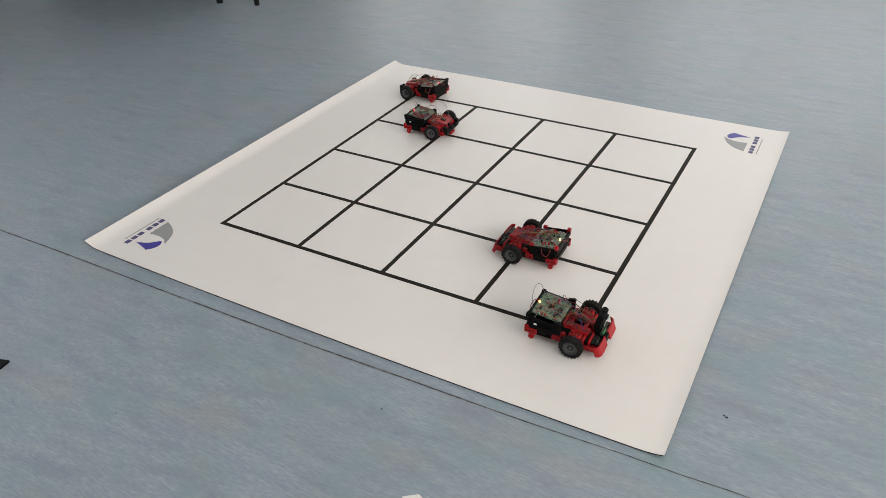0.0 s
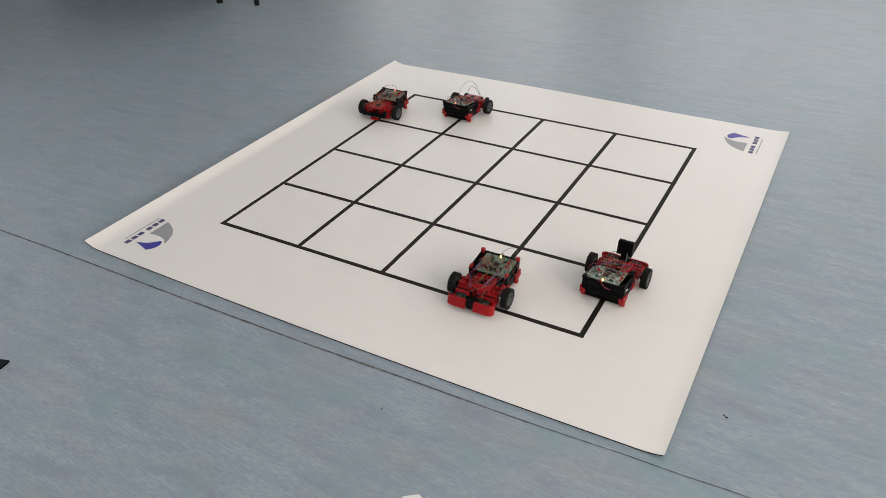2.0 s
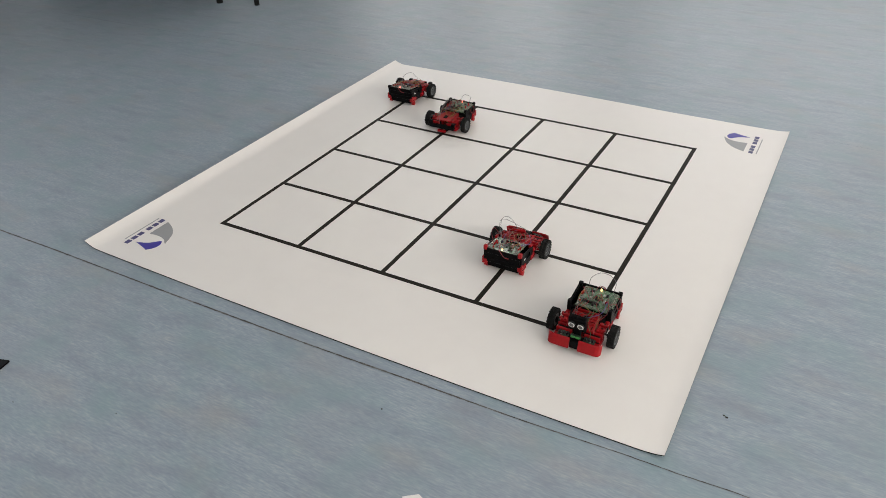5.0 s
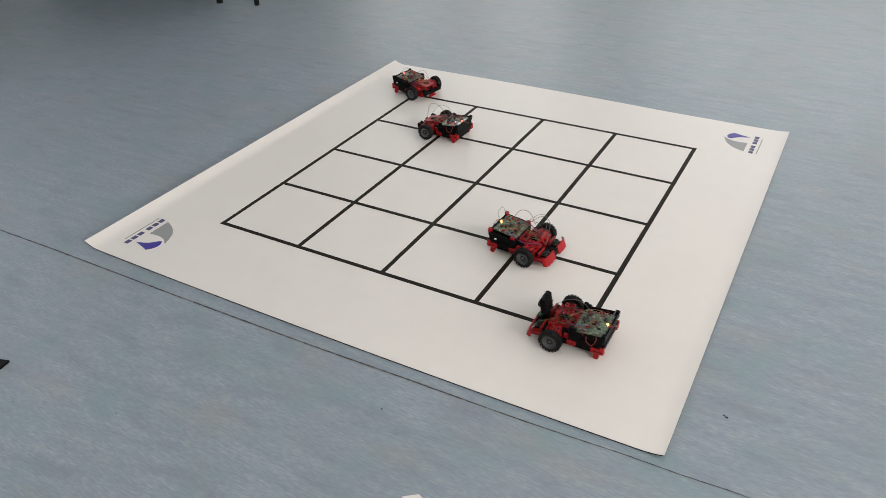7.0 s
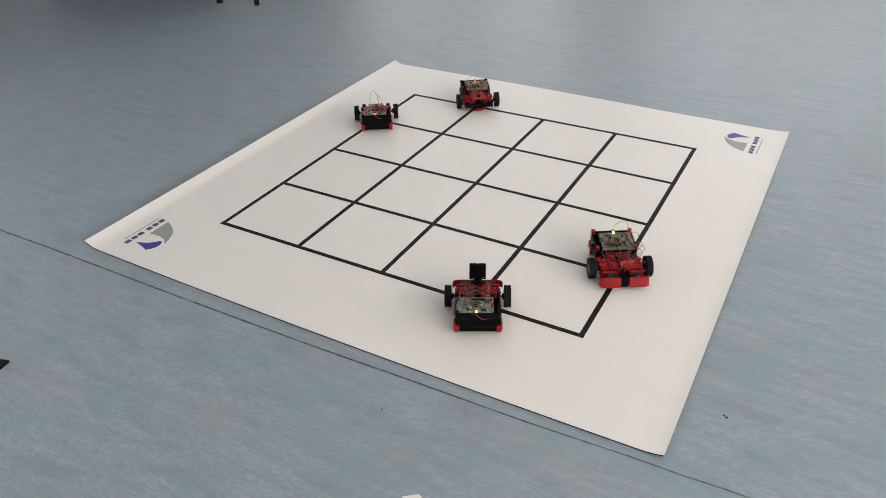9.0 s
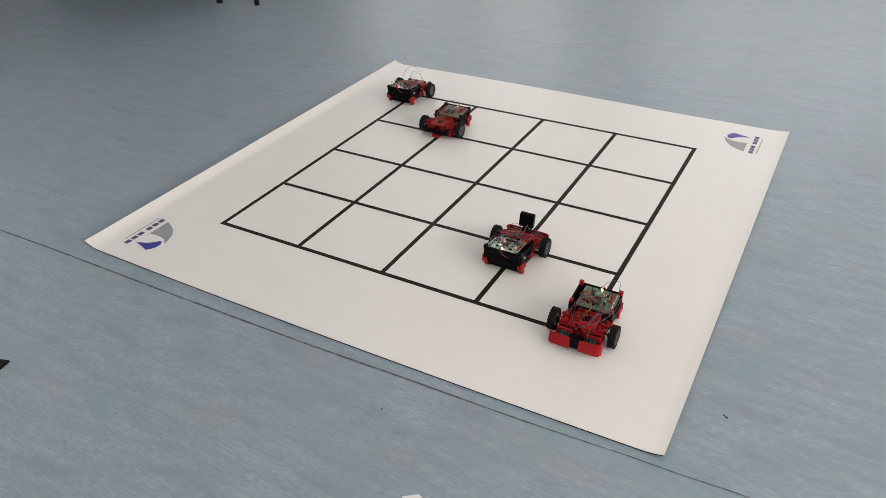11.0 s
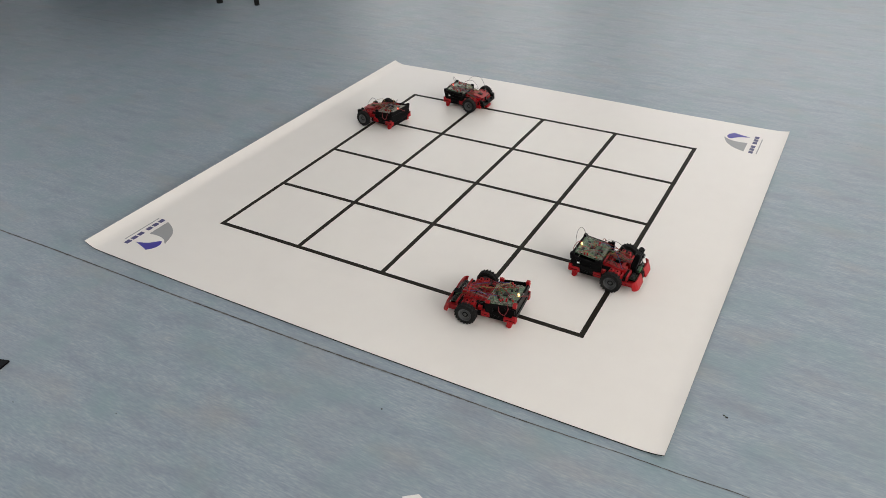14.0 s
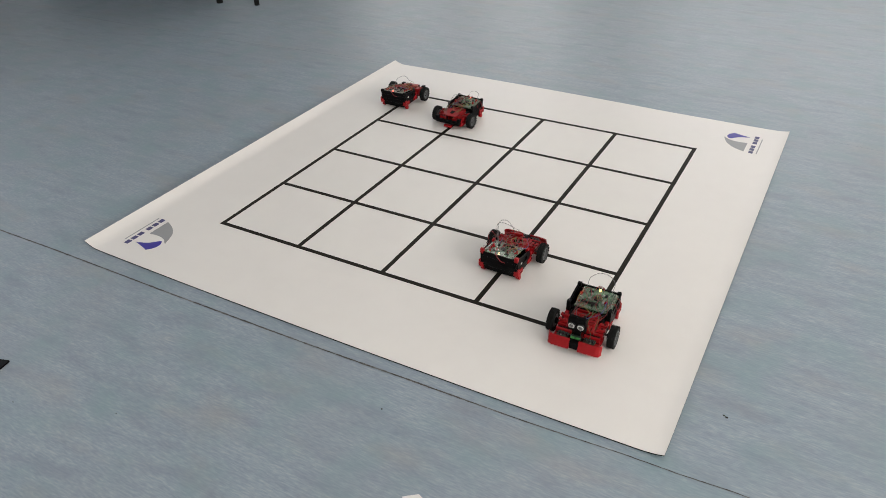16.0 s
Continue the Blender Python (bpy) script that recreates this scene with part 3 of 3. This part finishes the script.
        part("line_sensor", box(0.036, 0.05, -0.011, 0.011, 0.004, 0.011, 0.0008), BLACK, root, "black line sensor close to the ground")
    else:
        part("front_bar", box(0.034, 0.0445, -0.0445, 0.0445, 0.0165, 0.0285, 0.0012), BLACK, root, "black front bar")
        for s in (1, -1):
            part("front_lamp", rod((0.042, s * 0.016, 0.030), (0.049, s * 0.016, 0.030), 0.0042, 12), BLACK, root, "small black front sensor")
            part("front_block", box(0.030, 0.043, *sorted((s * 0.035, s * 0.0465)), 0.0275, 0.0385, 0.001), BLACK, root)
        part("line_sensor", box(0.034, 0.0445, -0.014, 0.014, 0.004, 0.0115, 0.0012), RED, root, "red line sensor housing close to the ground")
        part("deck_plate", box(-0.010, 0.032, -0.025, 0.025, 0.0420, 0.0445, 0.001, m=pose(0, 0, 0, 0, 7, 0)), RED, root, "flat red deck plate")
        # the slot's dark inside is a black box laid on the deck
        part("deck_slot_shade", box(0.002, 0.019, -0.006, 0.006, 0.0440, 0.0462, 0.0006, m=pose(0, 0, 0, 0, 7, 0)), BLACK, root, "black box painting the dark slot in the deck")
    if sonar:
        for s in (1, -1):
            part("tray_post", box(-0.0395, -0.0305, *sorted((s * 0.0405, s * 0.0485)), 0.0285, 0.0590, 0.001), BLACK, root, "black post at the tray's front corner")
        part("sonar_post", box(0.029, 0.038, -0.007, 0.007, 0.0265, 0.052, 0.0008), BLACK, root, "black sonar post")
        nod = Matrix.Translation((0.035, 0, 0.0475)) @ pose(0, 0, 0, 0, 11, 0) @ Matrix.Translation((-0.035, 0, -0.0480))
        head = part("sonar", box(0.0285, 0.0415, -0.0185, 0.0185, 0.048, 0.0815, 0.0012), BLACK, root, "black sonar block with two round eyes")
        part("sonar_clip", box(0.031, 0.0385, -0.0175, -0.001, 0.0810, 0.0840, 0.0006), BLACK, head)
        part("sonar_clip", box(0.031, 0.0385, 0.001, 0.0175, 0.0810, 0.0840, 0.0006), BLACK, head)
        for s in (1, -1):
            bm = bmesh.new()
            rod((0.041, s * 0.0095, 0.0670), (0.0462, s * 0.0095, 0.0670), 0.0068, 20, bm)
            part("sonar_eye", bm, CHIP, head, "round black sonar barrel")
            part("eye_ring", rod((0.0460, s * 0.0095, 0.0670), (0.0468, s * 0.0095, 0.0670), 0.0066, 20), WHITE, head, "white ring of the sonar eye")
            part("eye_mesh", rod((0.0466, s * 0.0095, 0.0670), (0.0474, s * 0.0095, 0.0670), 0.0046, 16), MESH_GREY, head, "grey mesh disc")
        head.matrix_local = nod
        small = part("sonar_board", box(0.042, 0.0475, -0.011, 0.011, 0.030, 0.037, 0.0005), DARK_BOARD, root, "dark green connector board")
        part("connector", box(0.047, 0.049, -0.0095, -0.001, 0.031, 0.036, 0.0004), material_green(), small, "bright green terminal")
        part("connector", box(0.047, 0.049, 0.001, 0.0095, 0.031, 0.036, 0.0004), material_green(), small, "bright green terminal")
    if bumpers and not sonar:
        part("front_bracket", box(0.0125, 0.0165, -0.006, 0.028, 0.0400, 0.0520, 0.0009, m=pose(0, 0, 0, 0, -22, 8)), RED, root, "upright red bracket on the housing")
        part("front_bracket", box(0.0165, 0.0270, 0.004, 0.020, 0.0345, 0.0460, 0.0010), RED, root, "upright red bracket on the housing")
    circuit_board(root, pale, rnd, led)
    # wiring: short runs from the board to the motors, sensors and gear block
    ends = [(-0.005, 0.03, 0.047), (-0.005, -0.03, 0.047), (-0.008, 0.006, 0.05), (0.022, 0.024, 0.036), (0.022, -0.024, 0.036), (0.036, 0.02, 0.034), (0.036, -0.02, 0.034)]
    tints = ["red", "black", "yellow", "red", "blue", "green", "red", "black", "red"]
    for i, tint in enumerate(tints):
        e = Vector(ends[i % len(ends)]) + Vector((rnd.uniform(-0.014, 0.006), rnd.uniform(-0.012, 0.012), 0))
        a = Vector((rnd.uniform(-0.09, -0.045), rnd.choice((0.03, -0.03, 0.01, -0.01)) + rnd.uniform(-0.006, 0.006), 0.0575))
        a.z -= sag(a.x)
        mid = (a + e) / 2 + Vector((0, rnd.uniform(-0.022, 0.022), rnd.uniform(0.0, 0.010)))
        part("wire", tube([a, a + Vector((0.003, 0, 0.006)), mid, e + Vector((-0.006, 0, 0.005)), e], 0.00065), WIRES[tint], root, tint + " wire")
    # a red cable tied along the tray's side and over the rear edge
    part("wire", tube([(-0.085, 0.044, 0.058), (-0.09, 0.051, 0.05), (-0.082, 0.0525, 0.034), (-0.07, 0.051, 0.04), (-0.068, 0.046, 0.056)], 0.0009), WIRES["red"], root, "red wire")
    part("wire", tube([(-0.1, 0.012, 0.059), (-0.109, 0.004, 0.059), (-0.1125, -0.008, 0.05), (-0.109, -0.018, 0.046)], 0.0009), WIRES["red"], root, "red wire")
    for _ in range(9):
        a = Vector((rnd.uniform(-0.095, -0.045), rnd.uniform(-0.036, 0.036), 0.057))
        a.z -= sag(a.x)
        b = a + Vector((rnd.uniform(-0.02, 0.03), rnd.uniform(-0.025, 0.025), 0))
        top = (a + b) / 2 + Vector((rnd.uniform(-0.006, 0.006), rnd.uniform(-0.006, 0.006), rnd.uniform(0.006, 0.013)))
        part("wire", tube([a, a * 0.7 + top * 0.3 + Vector((0, 0, 0.003)), top, b * 0.7 + top * 0.3 + Vector((0, 0, 0.003)), b], 0.00065), WIRES[rnd.choice(("red", "red", "black", "red", "yellow"))], root, "short curled wire")
    for _ in range(7):
        a = Vector((rnd.uniform(-0.038, -0.02), rnd.uniform(-0.034, 0.034), rnd.uniform(0.044, 0.05)))
        b = Vector((rnd.uniform(0.0, 0.034), rnd.uniform(-0.036, 0.036), 0))
        b.z = 0.0425 - max(0, b.x) * 0.25
        top = (a + b) / 2 + Vector((0, rnd.uniform(-0.014, 0.014), rnd.uniform(0.003, 0.010)))
        part("wire", tube([a, a * 0.6 + top * 0.4 + Vector((0, 0, 0.003)), top, b * 0.6 + top * 0.4 + Vector((0, 0, 0.002)), b], 0.0007), WIRES[rnd.choice(("black", "red", "yellow", "green", "red", "black"))], root, "short curled wire")
    # white patch paints the bright sheet glimpsed through the tray's slot
    part("see_through_patch", box(-0.088, -0.082, -0.0492, -0.0486, 0.0385, 0.0425, 0.0), WHITE, root, "tiny white patch painted where the lit sheet shows through the slot")
    for knots, tint in loops:
        knots = [(x, y, q - (sag(x) if q < 0.0605 and x < -0.03 else 0)) for x, y, q in knots]
        part("wire", tube(knots, 0.00055, 8), WIRES[tint], root, "thin " + tint + " looped wire")
    return root, wheels


def material_green():
    m = bpy.data.materials.get("bright_green_plastic")
    return m or material("bright_green_plastic", (0.04, 0.22, 0.05), 0.4)


def tray_side(s):
    bm = bmesh.new()
    y = sorted((s * 0.0455, s * 0.0485))
    box(-0.103, -0.037, *y, 0.0495, 0.0575, 0.0006, bm)
    box(-0.103, -0.037, *y, 0.0235, 0.0355, 0.0006, bm)
    for x0, x1 in ((-0.103, -0.09), (-0.055, -0.037)):
        box(x0, x1, *y, 0.0355, 0.0495, 0.0, bm)
    yi = sorted((s * 0.043, s * 0.0445))
    box(-0.1, -0.04, *yi, 0.026, 0.054, 0.0, bm)
    for v in bm.verts:
        if v.co.z > 0.03:
            v.co.z -= sag(v.co.x) * min(1, (v.co.z - 0.03) / 0.02)
    return bm


def bumper(s):
    """A plate that leans back at the top, its outer end bent backwards."""
    bm = bmesh.new()
    cols = [(0.0095, 0.0570), (0.030, 0.0575), (0.046, 0.0570), (0.0535, 0.0545), (0.0568, 0.0485)]
    rows = []
    for y, x in cols:
        rows.append([bm.verts.new(v) for v in ((x + 0.0035, s * y, 0.0095), (x - 0.004, s * y, 0.0312), (x - 0.0068, s * y, 0.0312), (x - 0.001, s * y, 0.0095))])
    for a, b in zip(rows, rows[1:]):
        for j in range(4):
            bm.faces.new((a[j], a[(j + 1) % 4], b[(j + 1) % 4], b[j]))
    bm.faces.new(rows[0])
    bm.faces.new(rows[-1][::-1])
    bmesh.ops.recalc_face_normals(bm, faces=bm.faces)
    bmesh.ops.bevel(bm, geom=list(bm.edges), offset=0.0006, segments=1, affect="EDGES")
    return bm


LOOPS_A = [([(-0.094, 0.03, 0.06), (-0.104, 0.032, 0.08), (-0.108, 0.018, 0.093), (-0.108, -0.004, 0.094), (-0.104, -0.022, 0.08), (-0.1, -0.026, 0.06)], "grey"),
           ([(-0.06, -0.02, 0.06), (-0.03, -0.022, 0.076), (0.0, -0.016, 0.074), (0.024, -0.008, 0.055)], "grey"),
           ([(-0.06, 0.02, 0.06), (-0.04, 0.018, 0.078), (-0.01, 0.014, 0.078), (0.022, 0.006, 0.056)], "black")]
LOOPS_B = [([(-0.045, 0.03, 0.06), (-0.02, 0.044, 0.078), (0.0, 0.046, 0.084), (0.012, 0.032, 0.078), (0.018, 0.012, 0.046)], "grey"),
           ([(-0.04, 0.034, 0.06), (-0.014, 0.050, 0.073), (0.004, 0.050, 0.075), (0.02, 0.034, 0.064), (0.032, -0.01, 0.04)], "grey"),
           ([(-0.08, 0.034, 0.06), (-0.066, 0.047, 0.078), (-0.042, 0.050, 0.076), (-0.024, 0.046, 0.05)], "red"),
           ([(-0.098, 0.0, 0.06), (-0.112, 0.014, 0.074), (-0.112, 0.036, 0.080), (-0.099, 0.040, 0.06)], "grey"),
           ([(-0.06, 0.02, 0.06), (-0.03, 0.026, 0.058), (0.0, 0.018, 0.052), (0.034, 0.012, 0.037)], "blue"),
           ([(-0.058, 0.018, 0.06), (-0.03, 0.024, 0.060), (0.0, 0.015, 0.053), (0.034, 0.009, 0.038)], "red")]
LOOPS_C = [([(-0.06, 0.02, 0.06), (-0.03, 0.016, 0.094), (0.006, 0.008, 0.1), (0.03, -0.004, 0.075), (0.04, -0.01, 0.032)], "grey"),
           ([(-0.06, -0.01, 0.06), (-0.04, -0.012, 0.086), (-0.01, -0.01, 0.09), (0.02, -0.018, 0.06), (0.034, -0.02, 0.036)], "grey"),
           ([(-0.095, 0.03, 0.06), (-0.106, 0.03, 0.076), (-0.1, 0.01, 0.082), (-0.08, 0.0, 0.062)], "grey")]
LOOPS_D = [([(-0.055, 0.025, 0.06), (-0.03, 0.026, 0.076), (0.0, 0.014, 0.078), (0.028, 0.008, 0.05)], "grey"),
           ([(-0.06, -0.03, 0.06), (-0.08, -0.02, 0.078), (-0.09, 0.01, 0.078), (-0.08, 0.026, 0.062)], "grey"),
           ([(-0.04, -0.01, 0.06), (-0.015, -0.02, 0.066), (0.01, -0.012, 0.058), (0.034, -0.008, 0.034)], "yellow")]
ROBOT_A = robot("red and black robot car with bumpers and raised sonar eyes", True, True, BLACK, False, 11, LED_YELLOW, LOOPS_A)
ROBOT_B = robot("red and black robot car with red bumpers and looped wires", True, False, RED, False, 23, LED_YELLOW, LOOPS_B)
ROBOT_C = robot("red and black robot car with black front bar and green board", False, False, BLACK, False, 37, LED_RED, LOOPS_C)
ROBOT_D = robot("red and black robot car with black front bar and pale board", False, False, BLACK, True, 41, LED_RED, LOOPS_D)


# ---------- small things on the floor ----------
def clutter():
    bm = flat([(-0.60, -1.145), (-0.516, -1.118), (-0.503, -1.186), (-0.56, -1.21)], FLOOR, FLOOR + 0.004)
    tagged(part("tape_strip", bm, BLACK), "short strip of black tape on the linoleum", "tape")
    bm = flat([(0.380, -1.026), (0.402, -1.009), (0.416, -1.014), (0.40, -1.05)], FLOOR, FLOOR + 0.003)
    tagged(part("paper_scrap", bm, SHEET), "small white paper scrap lying on the linoleum", "paper")
    rnd = random.Random(9)
    bm = bmesh.new()
    spots = [(0.816, -0.593, 0.0024), (0.810, -0.590, 0.0017), (0.240, -0.872, 0.0016), (-0.404, -1.190, 0.0013), (-0.200, -1.117, 0.0011)]
    spots += [(rnd.uniform(-2, 1.4), rnd.uniform(-1.3, 1.6), rnd.uniform(0.0004, 0.0008)) for _ in range(9)]
    for x, y, r in spots:
        if max(abs(x), abs(y)) > 0.78:
            bmesh.ops.create_icosphere(bm, subdivisions=1, radius=r, matrix=Matrix.Translation((x, y, FLOOR + r * 0.3)) @ Matrix.Diagonal((1.5, 1, 0.5, 1)))
    tagged(part("floor_grit", bm, GRIT), "scattered dark specks of grit on the linoleum", "grit", kind="stuff")


clutter()


# ---------- motion ----------
def smooth_rows(rows):
    """(t, x, y, heading) every tenth of a second, through the given rows without overshoot."""
    r = np.array(rows, float)
    t = r[:, 0]
    h = np.diff(t)
    d = np.diff(r[:, 1:], axis=0) / h[:, None]
    m = np.zeros_like(r[:, 1:])
    for i in range(1, len(t) - 1):
        for k in range(3):
            if d[i - 1, k] * d[i, k] > 0:
                a, b = 2 * h[i] + h[i - 1], h[i] + 2 * h[i - 1]
                m[i, k] = (a + b) / (a / d[i - 1, k] + b / d[i, k])
    m[0], m[-1] = d[0], d[-1]
    out = []
    for s in np.arange(0, 16.001, 0.1):
        i = min(max(int(np.searchsorted(t, s, side="right")) - 1, 0), len(t) - 2)
        u = (s - t[i]) / h[i]
        v = (2 * u**3 - 3 * u**2 + 1) * r[i, 1:] + (u**3 - 2 * u**2 + u) * h[i] * m[i] + (3 * u**2 - 2 * u**3) * r[i + 1, 1:] + (u**3 - u**2) * h[i] * m[i + 1]
        out.append((float(round(s, 3)), *[float(q) for q in v]))
    return out


def drive(car, rows):
    """Key the car along its rows, and its wheels so that they roll."""
    root, wheels = car
    path = smooth_rows(rows)
    walk(root, [(t, pose(x, y, 0.0006, 0, 0, h)) for t, x, y, h in path])
    for wheel_ob, s in zip(wheels, (1, -1)):
        spin, keys, last = 0.0, [], path[0]
        for q in path:
            a = radians((q[3] + last[3]) / 2)
            way = (q[1] - last[1]) * math.cos(a) + (q[2] - last[2]) * math.sin(a)
            spin += math.degrees((way - s * WHEEL_Y * radians(q[3] - last[3])) / WHEEL_R)
            last = q
            keys.append((q[0], pose(0, s * WHEEL_Y, WHEEL_R, 0, spin, 0)))
        walk(wheel_ob, keys)


def motions():
    drive(ROBOT_A, [
        (0, .501, -.506, 1), (.1, .501, -.506, 4), (.5, .500, -.505, 63), (.72, .501, -.503, 86), (1, .502, -.446, 88), (1.5, .502, -.356, 88),
        (2, .503, -.269, 88), (2.12, .503, -.257, 88), (2.55, .503, -.257, 87), (3, .505, -.259, 15), (3.2, .505, -.261, -18), (3.5, .505, -.262, -60),
        (3.7, .505, -.264, -80), (3.85, .505, -.28, -88), (4, .505, -.307, -90), (5.1, .502, -.505, -90), (6.1, .502, -.505, -91), (6.3, .502, -.505, -118),
        (6.5, .502, -.505, -150), (6.73, .5, -.506, -177), (7, .458, -.507, -180), (7.5, .387, -.506, -179), (8, .308, -.507, -180), (8.33, .258, -.506, -180),
        (8.6, .258, -.506, -181), (8.7, .258, -.506, -196), (9, .259, -.506, -243), (9.25, .258, -.505, -267), (9.35, .257, -.5, -269), (10.65, .251, -.258, -270),
        (11.58, .252, -.257, -270), (12, .252, -.256, -333), (12.22, .254, -.256, -357), (12.5, .303, -.256, -360), (13, .4, -.254, -361), (13.5, .491, -.255, -360),
        (13.58, .502, -.255, -360), (14.1, .503, -.256, -361), (14.3, .504, -.258, -391), (14.5, .503, -.259, -422), (14.7, .503, -.260, -441), (14.8, .504, -.272, -446),
        (15, .505, -.312, -449), (15.5, .503, -.403, -450), (16, .502, -.504, -449)])
    drive(ROBOT_B, [
        (0, .256, -.255, 181), (.1, .256, -.255, 184), (.5, .257, -.255, 243), (.72, .256, -.257, 264), (1, .256, -.302, 268), (1.5, .254, -.386, 270),
        (2, .255, -.484, 270), (2.1, .254, -.502, 270), (2.55, .253, -.502, 268), (3, .253, -.503, 204.6), (3.2, .253, -.503, 172), (3.5, .253, -.501, 125),
        (3.7, .252, -.5, 107), (3.85, .253, -.488, 96), (4, .253, -.466, 92), (5.15, .254, -.255, 90), (6.1, .255, -.251, 90), (6.3, .255, -.250, 61),
        (6.5, .254, -.251, 31.5), (6.73, .256, -.254, 2), (7, .291, -.255, -3), (7.5, .366, -.254, -3), (8, .445, -.254, -3), (8.37, .503, -.255, -1),
        (8.62, .503, -.256, -1), (8.7, .503, -.256, -9), (9, .502, -.255, -59), (9.25, .502, -.255, -86), (9.35, .502, -.26, -89), (10.7, .503, -.501, -90),
        (11.58, .502, -.501, -90), (12, .499, -.5, -147), (12.22, .496, -.503, -171), (12.5, .456, -.505, -176), (13, .371, -.505, -175), (13.5, .302, -.506, -177),
        (13.8, .258, -.507, -175), (14.1, .258, -.507, -175), (14.3, .259, -.506, -206), (14.5, .258, -.506, -235.5), (14.7, .257, -.507, -253), (14.8, .255, -.5, -260),
        (15, .252, -.468, -266), (15.5, .251, -.38, -268), (16, .255, -.281, -271)])
    drive(ROBOT_C, [
        (0, -.26, .26, 3), (.12, -.26, .26, 6), (.5, -.258, .259, 48), (.8, -.256, .266, 77), (1, -.255, .3, 81.5), (1.5, -.254, .37, 85),
        (2, -.254, .467, 87), (2.25, -.253, .509, 88), (2.65, -.253, .509, 87), (3, -.252, .508, 34), (3.2, -.252, .509, 6), (3.5, -.249, .502, -46),
        (3.75, -.249, .499, -80), (3.9, -.249, .496, -88), (4, -.249, .486, -90), (5.4, -.254, .258, -90), (6.2, -.254, .257, -91), (6.3, -.254, .256, -103),
        (6.5, -.254, .259, -145), (6.76, -.257, .257, -178), (7, -.274, .257, -182), (7.5, -.351, .257, -177), (8, -.429, .255, -178), (8.45, -.503, .258, -182),
        (8.5, -.505, .258, -186), (9, -.506, .256, -236), (9.28, -.506, .257, -266), (9.4, -.506, .26, -269), (10.9, -.505, .508, -270), (11.6, -.504, .509, -272),
        (12, -.5, .512, -323), (12.3, -.499, .512, -356), (12.5, -.486, .512, -361), (13, -.414, .512, -359), (13.5, -.323, .511, -359), (13.9, -.252, .51, -359),
        (14.15, -.25, .508, -360), (14.5, -.245, .5, -409), (14.75, -.245, .499, -442), (14.88, -.245, .495, -450), (15, -.245, .484, -453), (15.5, -.249, .42, -453),
        (16, -.251, .337, -454)])
    drive(ROBOT_D, [
        (0, -.5, .514, 177.5), (.1, -.5, .513, 180), (.5, -.5, .508, 234.5), (.74, -.5, .504, 261), (1, -.502, .463, 267), (1.5, -.507, .374, 272),
        (2, -.506, .279, 272), (2.1, -.507, .268, 272), (2.55, -.507, .268, 270), (3, -.508, .269, 207), (3.2, -.509, .271, 171.5), (3.5, -.51, .266, 126),
        (3.75, -.511, .268, 99), (4, -.511, .302, 90), (5.15, -.5, .515, 90), (6.1, -.497, .516, 89), (6.3, -.496, .516, 61), (6.5, -.496, .518, 31),
        (6.75, -.494, .518, -3), (7, -.472, .517, -10), (7.5, -.402, .512, 0), (8, -.317, .511, 5), (8.42, -.252, .51, 4), (8.6, -.25, .508, 1),
        (9, -.245, .499, -55), (9.25, -.245, .497, -85), (9.35, -.246, .49, -89), (10.75, -.25, .252, -91), (11.56, -.252, .252, -92), (12, -.254, .256, -151),
        (12.22, -.257, .256, -180), (12.5, -.295, .255, -186), (13, -.381, .255, -186), (13.5, -.468, .259, -185), (13.78, -.508, .26, -186), (14.12, -.509, .26, -187),
        (14.5, -.508, .256, -237), (14.75, -.508, .258, -262), (14.85, -.508, .268, -267), (15, -.508, .295, -270), (15.5, -.508, .384, -269), (16, -.506, .467, -269)])


motions()
